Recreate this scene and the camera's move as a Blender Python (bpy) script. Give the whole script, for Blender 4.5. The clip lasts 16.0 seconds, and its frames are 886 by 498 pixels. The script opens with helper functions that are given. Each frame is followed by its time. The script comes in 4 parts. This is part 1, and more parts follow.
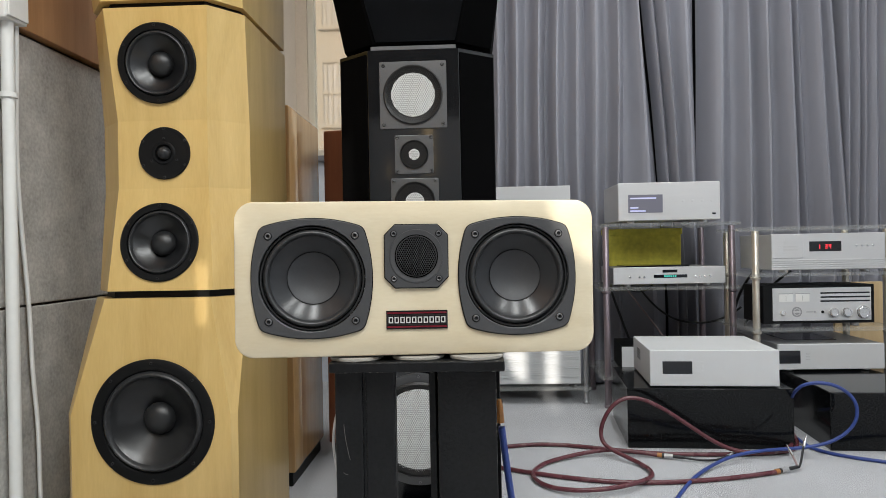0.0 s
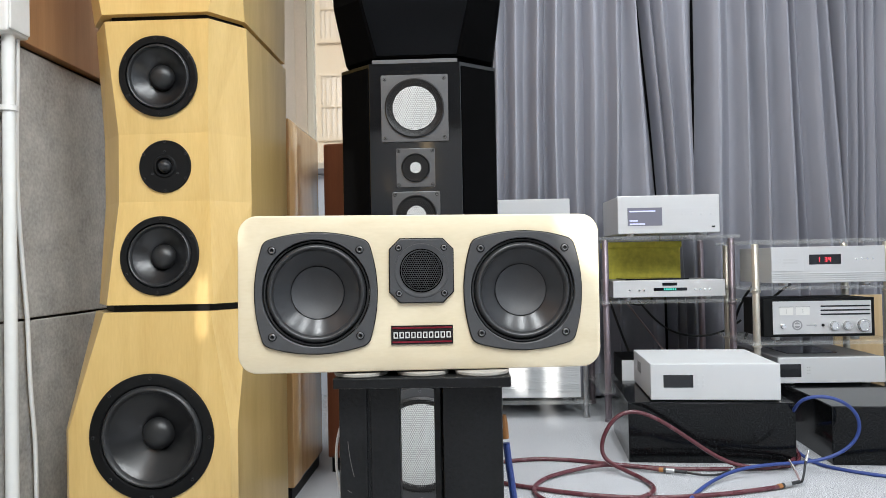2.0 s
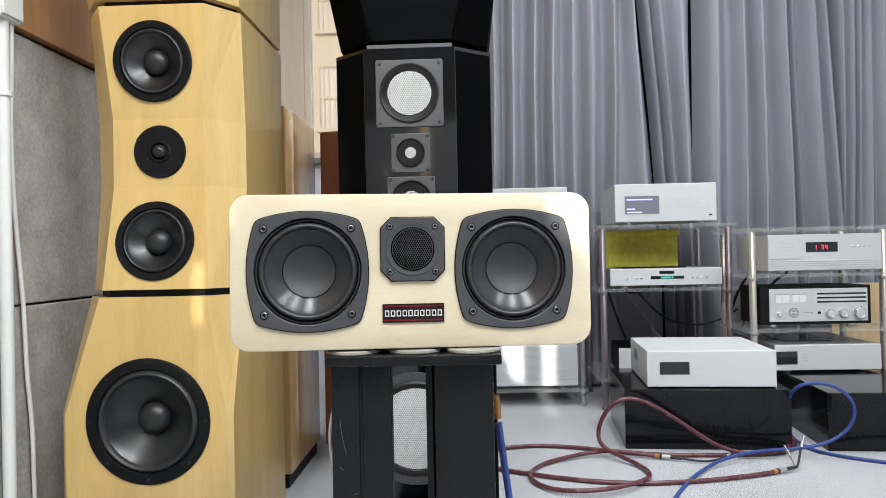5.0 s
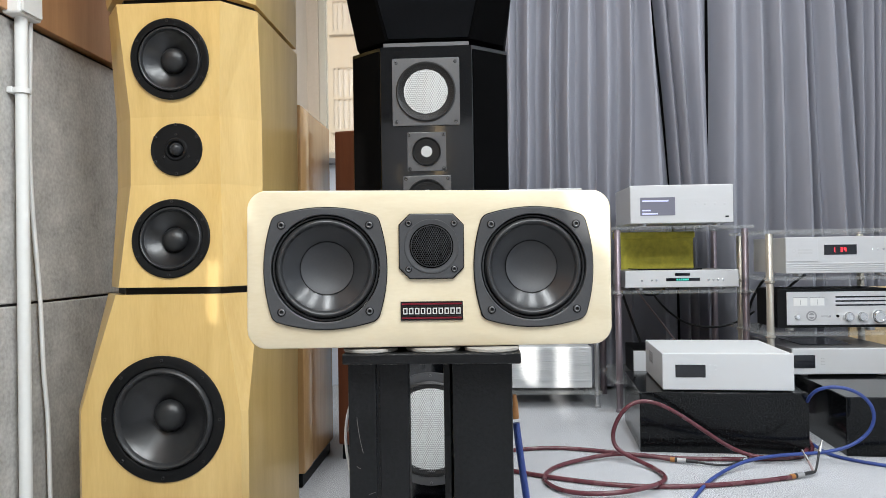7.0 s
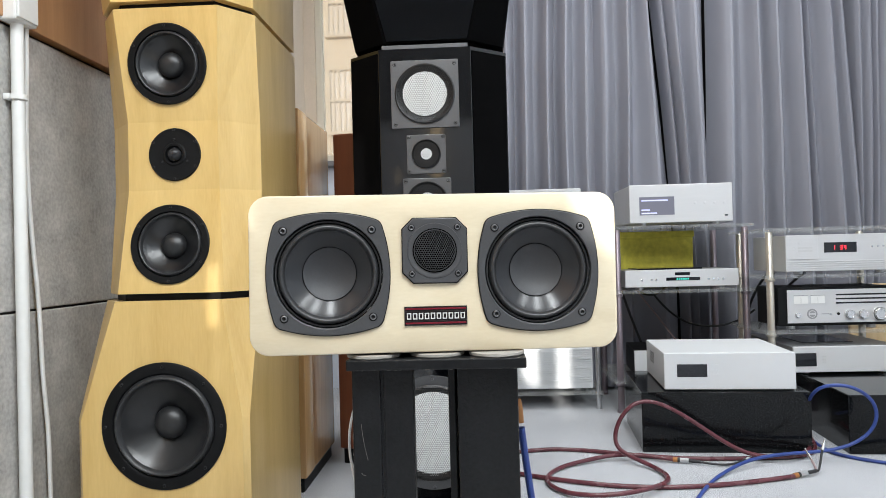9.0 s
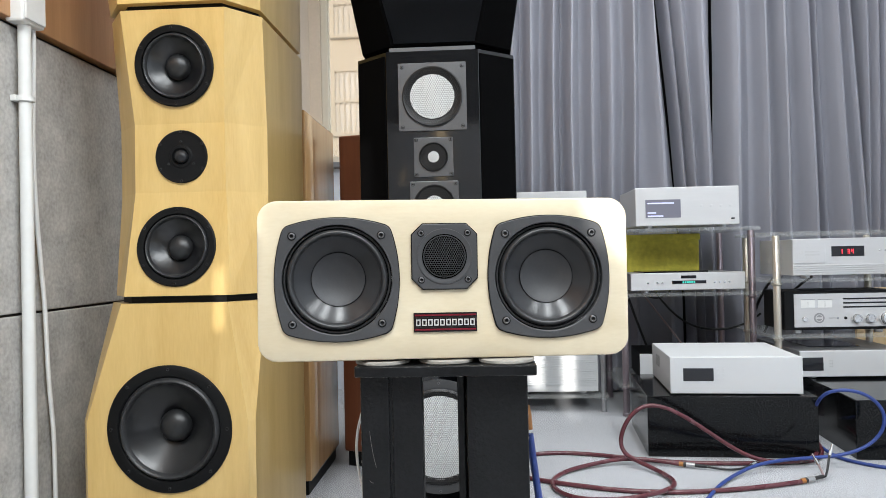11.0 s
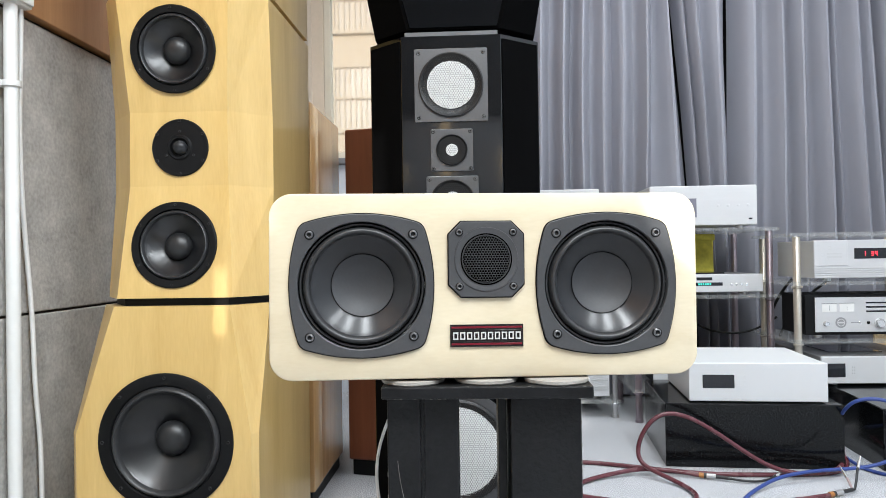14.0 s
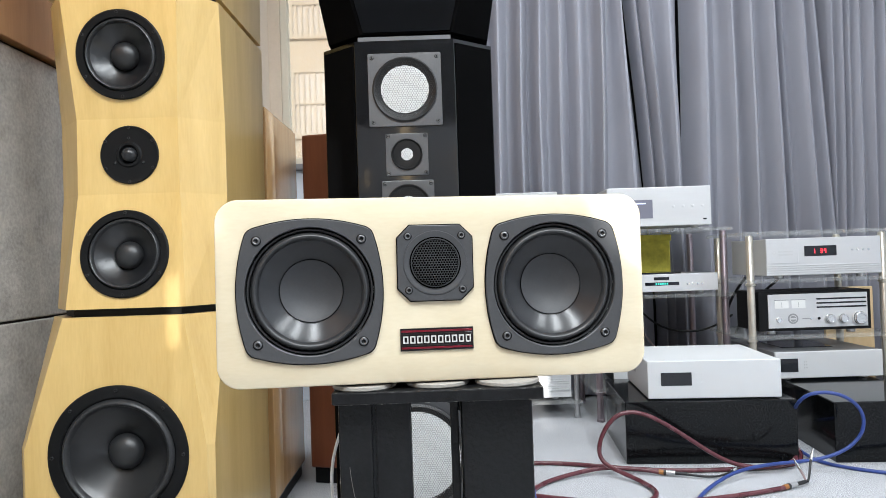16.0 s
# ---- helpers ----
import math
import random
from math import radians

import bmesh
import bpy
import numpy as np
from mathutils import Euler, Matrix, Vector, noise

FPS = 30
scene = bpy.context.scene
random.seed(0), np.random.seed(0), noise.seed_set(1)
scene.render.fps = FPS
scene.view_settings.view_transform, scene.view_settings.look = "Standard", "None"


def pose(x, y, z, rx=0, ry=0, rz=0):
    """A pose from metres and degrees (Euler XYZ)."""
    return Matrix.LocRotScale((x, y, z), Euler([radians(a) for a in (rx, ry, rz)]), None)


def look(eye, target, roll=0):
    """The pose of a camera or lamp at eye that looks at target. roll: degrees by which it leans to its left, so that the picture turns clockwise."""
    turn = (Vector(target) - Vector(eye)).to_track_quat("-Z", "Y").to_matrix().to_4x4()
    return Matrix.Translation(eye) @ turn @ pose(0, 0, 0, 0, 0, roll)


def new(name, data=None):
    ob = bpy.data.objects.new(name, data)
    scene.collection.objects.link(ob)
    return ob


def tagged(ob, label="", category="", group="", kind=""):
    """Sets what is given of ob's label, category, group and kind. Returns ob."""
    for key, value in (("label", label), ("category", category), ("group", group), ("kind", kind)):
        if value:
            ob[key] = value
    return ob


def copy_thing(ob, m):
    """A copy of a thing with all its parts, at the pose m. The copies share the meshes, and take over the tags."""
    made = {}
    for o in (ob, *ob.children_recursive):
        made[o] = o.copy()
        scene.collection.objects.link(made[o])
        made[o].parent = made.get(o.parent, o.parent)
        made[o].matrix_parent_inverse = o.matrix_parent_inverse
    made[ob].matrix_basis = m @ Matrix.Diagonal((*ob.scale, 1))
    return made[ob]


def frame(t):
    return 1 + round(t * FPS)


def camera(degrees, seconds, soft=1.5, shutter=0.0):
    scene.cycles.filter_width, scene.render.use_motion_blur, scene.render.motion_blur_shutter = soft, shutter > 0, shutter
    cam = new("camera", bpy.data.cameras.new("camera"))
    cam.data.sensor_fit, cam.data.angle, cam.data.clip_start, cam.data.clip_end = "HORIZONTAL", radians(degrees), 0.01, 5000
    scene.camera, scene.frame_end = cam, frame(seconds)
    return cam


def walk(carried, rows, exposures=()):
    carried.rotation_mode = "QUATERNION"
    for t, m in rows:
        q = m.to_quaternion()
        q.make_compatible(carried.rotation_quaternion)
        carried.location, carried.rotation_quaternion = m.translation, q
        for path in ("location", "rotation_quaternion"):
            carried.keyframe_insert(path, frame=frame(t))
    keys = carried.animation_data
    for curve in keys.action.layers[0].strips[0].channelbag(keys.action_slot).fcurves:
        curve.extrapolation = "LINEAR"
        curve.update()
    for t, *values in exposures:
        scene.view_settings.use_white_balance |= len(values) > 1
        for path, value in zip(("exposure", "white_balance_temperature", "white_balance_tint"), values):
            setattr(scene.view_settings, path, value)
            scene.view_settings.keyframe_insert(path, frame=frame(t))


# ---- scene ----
cam = camera(63.2, 16.0, soft=0.7)
PATH = [
    (0, (0.067, -0.79, 0.699), (-0.017, 1.208, 0.697), -1.1),
    (0.5, (0.066, -0.783, 0.697), (-0.035, 1.214, 0.705), 0.0),
    (1, (0.064, -0.788, 0.7), (-0.023, 1.21, 0.716), -0.6),
    (1.5, (0.065, -0.79, 0.702), (-0.015, 1.209, 0.726), -0.8),
    (2, (0.058, -0.784, 0.701), (-0.018, 1.215, 0.734), -1.1),
    (2.5, (0.058, -0.781, 0.7), (-0.009, 1.218, 0.735), -0.9),
    (3, (0.057, -0.78, 0.7), (0.009, 1.219, 0.734), -1.0),
    (3.5, (0.061, -0.777, 0.695), (0.026, 1.222, 0.725), -1.4),
    (4, (0.065, -0.772, 0.69), (0.025, 1.227, 0.719), -1.5),
    (4.5, (0.071, -0.785, 0.686), (0.01, 1.214, 0.703), -1.7),
    (5, (0.067, -0.786, 0.686), (-0.008, 1.212, 0.697), -1.2),
    (7.5, (0.058, -0.777, 0.681), (-0.052, 1.22, 0.698), -0.9),
    (8, (0.056, -0.777, 0.681), (-0.051, 1.22, 0.699), -0.9),
    (8.5, (0.054, -0.768, 0.682), (-0.052, 1.229, 0.704), -1.0),
    (9, (0.053, -0.771, 0.685), (-0.05, 1.227, 0.704), -1.5),
    (11.5, (0.04, -0.759, 0.695), (-0.075, 1.238, 0.719), -1.2),
    (12, (0.026, -0.734, 0.7), (-0.084, 1.263, 0.732), -0.9),
    (12.5, (0.014, -0.709, 0.699), (-0.101, 1.288, 0.719), -0.5),
    (13, (0.008, -0.68, 0.694), (-0.137, 1.315, 0.686), -1.1),
    (13.5, (0.001, -0.663, 0.69), (-0.129, 1.332, 0.7), -1.1),
    (14, (0.0, -0.662, 0.695), (-0.106, 1.336, 0.713), -0.9),
    (14.5, (0.005, -0.656, 0.699), (-0.07, 1.342, 0.734), -1.5),
    (15, (0.012, -0.662, 0.703), (-0.033, 1.338, 0.737), -1.9),
    (15.5, (0.017, -0.664, 0.702), (-0.011, 1.335, 0.731), -1.6),
    (16, (0.014, -0.662, 0.694), (0.008, 1.338, 0.722), -1.9),
]
walk(cam, [(t, look(eye, target, roll)) for t, eye, target, roll in PATH],
     [(0.0, -0.43, 6750, 10), (0.3, -0.2, 6650, 10), (0.6, -0.02, 6560, 10), (1.0, 0.05, 6500, 10), (2.0, 0.02, 6490, 10), (11.4, 0.02, 6470, 10), (12.0, 0.17, 6420, 10), (13.5, 0.2, 6380, 10), (16.0, 0.18, 6350, 10)])

# ---- world, sun, lamps ----
world = bpy.data.worlds.new("daylight")
scene.world = world
world.use_nodes = True
wn = world.node_tree
sky = wn.nodes.new("ShaderNodeTexSky")
sky.sky_type = 'NISHITA'
sky.sun_disc = False
SUN_WAY = Vector((0.0, 1.0, -0.195)).normalized()
sky.sun_elevation = radians(11)
sky.sun_rotation = radians(180)
wn.nodes["Background"].inputs[1].default_value = 0.12
wn.links.new(sky.outputs[0], wn.nodes["Background"].inputs[0])
sun = new("sun", bpy.data.lights.new("sun", 'SUN'))
sun.data.energy, sun.data.angle, sun.data.color = 5.0, radians(0.5), (1.0, 0.97, 0.92)
sun.matrix_world = Matrix.Translation((0, -8, 4)) @ SUN_WAY.to_track_quat("-Z", "Y").to_matrix().to_4x4()

# ---- materials ----
def shader(name):
    m = bpy.data.materials.new(name)
    m.use_nodes = True
    return m, m.node_tree.nodes, m.node_tree.links, m.node_tree.nodes["Principled BSDF"]


def surface(name, colour, rough=0.5, metal=0.0, vary=0.12, grain=60.0, stain=4.0, bump=0.0, stretch=(1, 1, 1), coat=0.0, spec=0.5):
    """Two scales of colour variation, roughness that follows the stains, and fine relief."""
    m, n, l, b = shader(name)
    co = n.new("ShaderNodeTexCoord")
    mp = n.new("ShaderNodeMapping")
    mp.inputs["Scale"].default_value = stretch
    l.new(co.outputs["Object"], mp.inputs[0])
    fine, broad = n.new("ShaderNodeTexNoise"), n.new("ShaderNodeTexNoise")
    fine.inputs["Scale"].default_value, fine.inputs["Detail"].default_value = grain, 6
    broad.inputs["Scale"].default_value, broad.inputs["Detail"].default_value = stain, 4
    for t in (fine, broad):
        l.new(mp.outputs[0], t.inputs["Vector"])
    add = n.new("ShaderNodeMath")
    add.operation = 'MULTIPLY_ADD'
    l.new(fine.outputs[0], add.inputs[0])
    add.inputs[1].default_value = 0.5
    half = n.new("ShaderNodeMath")
    half.operation = 'MULTIPLY'
    half.inputs[1].default_value = 0.5
    l.new(broad.outputs[0], half.inputs[0])
    l.new(half.outputs[0], add.inputs[2])
    ramp = n.new("ShaderNodeValToRGB")
    lo = [max(0, c * (1 - vary)) for c in colour]
    hi = [min(1, c * (1 + vary)) for c in colour]
    ramp.color_ramp.elements[0].position, ramp.color_ramp.elements[1].position = 0.3, 0.7
    ramp.color_ramp.elements[0].color, ramp.color_ramp.elements[1].color = (*lo, 1), (*hi, 1)
    l.new(add.outputs[0], ramp.inputs[0])
    l.new(ramp.outputs[0], b.inputs["Base Color"])
    rr = n.new("ShaderNodeMapRange")
    rr.inputs[3].default_value, rr.inputs[4].default_value = max(0.02, rough - 0.08), min(1, rough + 0.08)
    l.new(broad.outputs[0], rr.inputs[0])
    l.new(rr.outputs[0], b.inputs["Roughness"])
    b.inputs["Metallic"].default_value = metal
    b.inputs["Coat Weight"].default_value = coat
    b.inputs["Coat Roughness"].default_value = 0.06
    b.inputs["Specular IOR Level"].default_value = spec
    if bump:
        bp = n.new("ShaderNodeBump")
        bp.inputs["Strength"].default_value, bp.inputs["Distance"].default_value = bump, 0.002
        l.new(fine.outputs[0], bp.inputs["Height"])
        l.new(bp.outputs[0], b.inputs["Normal"])
    return m


def veneer(name, dark, light, rough=0.3, coat=0.0, along=(9, 9, 0.7), figure=5.0):
    """Wood veneer: long pores along the grain, broad figure across it."""
    m, n, l, b = shader(name)
    co = n.new("ShaderNodeTexCoord")
    mp = n.new("ShaderNodeMapping")
    mp.inputs["Scale"].default_value = along
    l.new(co.outputs["Object"], mp.inputs[0])
    warp = n.new("ShaderNodeTexNoise")
    warp.inputs["Scale"].default_value, warp.inputs["Detail"].default_value, warp.inputs["Distortion"].default_value = figure, 5, 0.6
    pore = n.new("ShaderNodeTexNoise")
    pore.inputs["Scale"].default_value, pore.inputs["Detail"].default_value = figure * 14, 3
    for t in (warp, pore):
        l.new(mp.outputs[0], t.inputs["Vector"])
    mix = n.new("ShaderNodeMath")
    mix.operation = 'MULTIPLY_ADD'
    l.new(pore.outputs[0], mix.inputs[0])
    mix.inputs[1].default_value = 0.25
    part_ = n.new("ShaderNodeMath")
    part_.operation = 'MULTIPLY'
    part_.inputs[1].default_value = 0.75
    l.new(warp.outputs[0], part_.inputs[0])
    l.new(part_.outputs[0], mix.inputs[2])
    ramp = n.new("ShaderNodeValToRGB")
    ramp.color_ramp.elements[0].position, ramp.color_ramp.elements[1].position = 0.32, 0.68
    ramp.color_ramp.elements[0].color, ramp.color_ramp.elements[1].color = (*dark, 1), (*light, 1)
    l.new(mix.outputs[0], ramp.inputs[0])
    l.new(ramp.outputs[0], b.inputs["Base Color"])
    b.inputs["Roughness"].default_value = rough
    b.inputs["Coat Weight"].default_value = coat
    b.inputs["Coat Roughness"].default_value = 0.08
    bp = n.new("ShaderNodeBump")
    bp.inputs["Strength"].default_value, bp.inputs["Distance"].default_value = 0.06, 0.001
    l.new(pore.outputs[0], bp.inputs["Height"])
    l.new(bp.outputs[0], b.inputs["Normal"])
    return m


def speckled(name, base, fleck, scale, amount, rough, bump=0.0, coat=0.0):
    """Granite or cut-pile carpet: small flecks of a second tone."""
    m, n, l, b = shader(name)
    co = n.new("ShaderNodeTexCoord")
    vor, big = n.new("ShaderNodeTexNoise"), n.new("ShaderNodeTexNoise")
    vor.inputs["Scale"].default_value, vor.inputs["Detail"].default_value = scale, 8
    vor.inputs["Roughness"].default_value = 0.75
    big.inputs["Scale"].default_value, big.inputs["Detail"].default_value = 3.0, 5
    for t in (vor, big):
        l.new(co.outputs["Object"], t.inputs["Vector"])
    ramp = n.new("ShaderNodeValToRGB")
    ramp.color_ramp.elements[0].position, ramp.color_ramp.elements[1].position = amount, amount + 0.18
    ramp.color_ramp.elements[0].color, ramp.color_ramp.elements[1].color = (*base, 1), (*fleck, 1)
    l.new(vor.outputs[0], ramp.inputs[0])
    tone = n.new("ShaderNodeMapRange")
    tone.inputs[3].default_value, tone.inputs[4].default_value = 0.82, 1.15
    l.new(big.outputs[0], tone.inputs[0])
    mul = n.new("ShaderNodeMix")
    mul.data_type, mul.blend_type = 'RGBA', 'MULTIPLY'
    mul.inputs[0].default_value = 1.0
    l.new(ramp.outputs[0], mul.inputs[6])
    l.new(tone.outputs[0], mul.inputs[7])
    l.new(mul.outputs[2], b.inputs["Base Color"])
    b.inputs["Roughness"].default_value = rough
    b.inputs["Coat Weight"].default_value = coat
    b.inputs["Coat Roughness"].default_value = 0.04
    b.inputs["Specular IOR Level"].default_value = 0.18
    if bump:
        bp = n.new("ShaderNodeBump")
        bp.inputs["Strength"].default_value, bp.inputs["Distance"].default_value = bump, 0.004
        l.new(vor.outputs[0], bp.inputs["Height"])
        l.new(bp.outputs[0], b.inputs["Normal"])
    return m


def glow(name, colour, strength):
    m, n, l, b = shader(name)
    b.inputs["Base Color"].default_value = (0.02, 0.02, 0.02, 1)
    b.inputs["Emission Color"].default_value = (*colour, 1)
    b.inputs["Emission Strength"].default_value = strength
    return m


MAPLE = veneer("pale_maple", (0.505, 0.43, 0.297), (0.585, 0.517, 0.382), 0.4, 0.15, (1.6, 6, 6), 5.0)
BIRCH = veneer("honey_maple", (0.535, 0.35, 0.115), (0.66, 0.462, 0.178), 0.32, 0.3, (5, 5, 0.6), 4.0)
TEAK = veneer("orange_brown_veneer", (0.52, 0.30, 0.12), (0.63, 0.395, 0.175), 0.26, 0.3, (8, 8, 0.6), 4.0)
# cabinet side: the TEAK veneer darkened for shade and dark reflections
TEAKSHADE = veneer("shaded_glossy_veneer", (0.33, 0.18, 0.07), (0.43, 0.25, 0.108), 0.24, 0.35, (8, 8, 0.6), 4.0)
CHERRY = veneer("red_brown_veneer", (0.12, 0.036, 0.018), (0.18, 0.06, 0.03), 0.3, 0.3, (8, 8, 0.6), 4.0)
WALLWOOD = veneer("wall_wood", (0.35, 0.175, 0.075), (0.46, 0.25, 0.118), 0.4, 0.0, (8, 8, 0.5), 3.0)
BOARD = veneer("raw_board", (0.6, 0.42, 0.22), (0.7, 0.52, 0.3), 0.6, 0.0, (8, 8, 0.6), 4.0)
BLACKPLASTIC = surface("black_plastic", (0.0045, 0.0047, 0.0052), 0.5, 0, 0.2, 300, 8, 0.05, spec=0.18)
FRAMEGREY = surface("charcoal_frame", (0.041, 0.042, 0.045), 0.45, 0, 0.15, 400, 8, 0.02)
RUBBER = surface("rubber_surround", (0.021, 0.0213, 0.0225), 0.38, 0, 0.2, 200, 9, spec=0.5)
CONE = surface("black_cone", (0.008, 0.0084, 0.0095), 0.3, 0, 0.2, 90, 10, 0.03, spec=0.6)
DUSTCAP = surface("soft_dust_cap", (0.014, 0.0145, 0.0155), 0.42, 0, 0.2, 300, 9, 0.05)
CAPGREY = surface("charcoal_cap", (0.033, 0.034, 0.037), 0.62, 0, 0.12, 300, 9, 0.05)
SHINYCONE = surface("satin_cone", (0.018, 0.0187, 0.0205), 0.24, 0, 0.15, 60, 8, spec=0.3)
SCREW = surface("dark_steel_screw", (0.13, 0.13, 0.135), 0.3, 0.7, 0.2, 300, 40)
BLACKPAINT = surface("chipped_black_paint", (0.005, 0.0053, 0.006), 0.36, 0, 0.6, 220, 14, 0.45, spec=0.28)
GLUE = surface("dried_glue", (0.6, 0.6, 0.58), 0.15, 0, 0.1, 200, 20)
CHIP = surface("bare_chip", (0.12, 0.115, 0.105), 0.8, 0, 0.2, 200, 20)
GLOSSBLACK = surface("piano_black", (0.001, 0.0012, 0.0018), 0.04, 0, 0.2, 12, 4, 0.1, coat=0.45, spec=0.45)
MATTBLACK = surface("black_cloth_side", (0.0018, 0.0018, 0.002), 0.8, 0, 0.4, 500, 10, 0.1, spec=0.025)
WHITECONE = surface("white_cone", (0.7, 0.71, 0.71), 0.5, 0, 0.03, 60, 8)
GUNMETAL = surface("gunmetal_plate", (0.11, 0.112, 0.118), 0.38, 0.6, 0.1, 250, 10, 0.05)
MESHWIRE = surface("mesh_wire", (0.29, 0.29, 0.29), 0.5, 0.0, 0.1, 200, 10)
DARKMESH = surface("dark_mesh", (0.02, 0.02, 0.021), 0.4, 0.4, 0.2, 200, 10)
FELT = surface("grey_felt", (0.42, 0.405, 0.382), 0.95, 0, 0.3, 120, 14, 0.7, spec=0.1)
MASKBOARD = surface("pale_sun_mask", (0.3, 0.31, 0.33), 0.7, 0, 0.1, 60, 3)
DARKPANEL = surface("grey_felt_rear", (0.09, 0.092, 0.096), 0.9, 0, 0.6, 40, 5, 0.3, spec=0.1)
FELT_DARK = surface("felt_joint", (0.05, 0.048, 0.046), 0.9, 0, 0.2, 100, 9)
CREAM = surface("cream_paint", (0.58, 0.485, 0.385), 0.7, 0, 0.05, 80, 2, 0.05)
SASH = surface("cream_sash", (0.6, 0.54, 0.44), 0.5, 0, 0.04, 80, 3)
WHITEPAINT = surface("white_paint", (0.68, 0.68, 0.66), 0.5, 0, 0.04, 80, 3)
PALEBLUE = surface("pale_blue_wall", (0.62, 0.66, 0.72), 0.7, 0, 0.05, 70, 2, 0.05)
CEIL = surface("ceiling_white", (0.78, 0.78, 0.76), 0.8, 0, 0.04, 60, 2)
CARPET = speckled("grey_carpet", (0.2, 0.206, 0.222), (0.75, 0.76, 0.79), 260, 0.42, 0.95, 0.7)
GRANITE = speckled("black_granite", (0.0035, 0.004, 0.0045), (0.06, 0.062, 0.066), 170, 0.54, 0.12, 0.0, 0.15)
CURTAIN = surface("grey_curtain", (0.276, 0.278, 0.316), 0.85, 0, 0.08, 500, 3, 0.25, (1, 1, 1), spec=0.2)
SILVER = surface("brushed_silver", (0.62, 0.62, 0.625), 0.42, 0.35, 0.04, 300, 6, 0.03, (1, 1, 12))
WHITEMETAL = surface("white_powder_coat", (0.61, 0.62, 0.63), 0.42, 0, 0.03, 400, 4, 0.06)
GREYTOP = surface("grey_metal_top", (0.32, 0.32, 0.33), 0.4, 0.5, 0.06, 200, 5)
CHROME = surface("polished_knob", (0.72, 0.72, 0.72), 0.2, 0.9, 0.05, 200, 10)
MAUVEPOST = surface("mauve_anodised_post", (0.27, 0.225, 0.25), 0.36, 0.7, 0.08, 200, 8)
CHAMPAGNE = surface("champagne_post", (0.55, 0.51, 0.44), 0.3, 0.7, 0.08, 200, 8)
STEELPOST = surface("satin_steel_post", (0.5, 0.5, 0.51), 0.3, 0.8, 0.08, 200, 8)
SCREENDARK = surface("dark_display_glass", (0.008, 0.009, 0.013), 0.08, 0, 0.2, 40, 6)
SCREENBLUE = glow("blue_grey_screen", (0.22, 0.225, 0.30), 0.75)
SCREENTEXT = glow("screen_text", (0.62, 0.66, 1.0), 1.3)
TEAL = glow("teal_digits", (0.05, 0.75, 0.6), 1.1)
RED = glow("red_digits", (1.0, 0.03, 0.05), 2.6)
OLIVE = surface("olive_velvet", (0.60, 0.53, 0.075), 0.85, 0, 0.3, 40, 9, 0.4)
BURGUNDY = surface("burgundy_cable", (0.105, 0.028, 0.036), 0.27, 0, 0.15, 200, 10, 0.05)
BLUECABLE = surface("blue_cable", (0.024, 0.052, 0.225), 0.45, 0, 0.2, 500, 10, 0.3)
BLACKCABLE = surface("black_cable", (0.012, 0.012, 0.013), 0.5, 0, 0.2, 200, 10)
GREYCABLE = surface("grey_pink_cable", (0.3, 0.22, 0.22), 0.5, 0, 0.1, 200, 10)
WHITECABLE = surface("white_cable", (0.72, 0.71, 0.69), 0.45, 0, 0.04, 200, 10)
ORANGE = surface("orange_heat_shrink", (0.36, 0.15, 0.035), 0.45, 0, 0.15, 200, 10)
BADGE = surface("black_badge", (0.012, 0.009, 0.009), 0.12, 0, 0.2, 60, 8, coat=0.6)
BADGERED = surface("badge_red_line", (0.12, 0.008, 0.016), 0.15, 0, 0.1, 60, 8)
BADGEWHITE = surface("badge_pale_mark", (0.42, 0.42, 0.41), 0.35, 0, 0.05, 60, 8)
PAD = surface("pale_felt_pad", (0.27, 0.255, 0.23), 0.9, 0, 0.1, 300, 9, 0.3)
INK = surface("grey_print", (0.3, 0.3, 0.31), 0.6, 0, 0.05, 60, 8)
FAINTINK = surface("faint_embossing", (0.58, 0.58, 0.58), 0.5, 0.2, 0.05, 60, 8)
METERGLASS = surface("meter_dial", (0.8, 0.8, 0.78), 0.15, 0, 0.03, 60, 8)
FACADE = surface("facade_plaster", (0.365, 0.318, 0.252), 0.85, 0, 0.05, 5, 0.5)
FACADEWIN = surface("facade_window_dark", (0.29, 0.255, 0.21), 0.4, 0, 0.1, 5, 0.8)
GREYSTONE = surface("grey_sill", (0.16, 0.16, 0.17), 0.6, 0, 0.1, 50, 5)
TAN = surface("asphalt_ground", (0.1, 0.1, 0.1), 0.9, 0, 0.2, 5, 0.5)


def clear(name, tint):
    m, n, l, b = shader(name)
    b.inputs["Base Color"].default_value = (*tint, 1)
    b.inputs["Roughness"].default_value = 0.05
    b.inputs["Transmission Weight"].default_value = 0.97
    b.inputs["IOR"].default_value = 1.42
    return m




def hazy_sheet(name, tint, haze):
    """Clear sheet with a little surface haze and gloss."""
    m, n, l, b = shader(name)
    b.inputs["Base Color"].default_value = (*tint, 1)
    b.inputs["Roughness"].default_value = 0.08
    see, mix = n.new("ShaderNodeBsdfTransparent"), n.new("ShaderNodeMixShader")
    see.inputs[0].default_value = (0.97, 0.975, 0.97, 1)
    mix.inputs[0].default_value = haze
    l.new(see.outputs[0], mix.inputs[1])
    l.new(b.outputs[0], mix.inputs[2])
    l.new(mix.outputs[0], n["Material Output"].inputs["Surface"])
    return m


ACRYLIC = hazy_sheet("clear_acrylic", (0.75, 0.755, 0.74), 0.17)
PANE = clear("window_glass", (0.97, 0.98, 0.98))


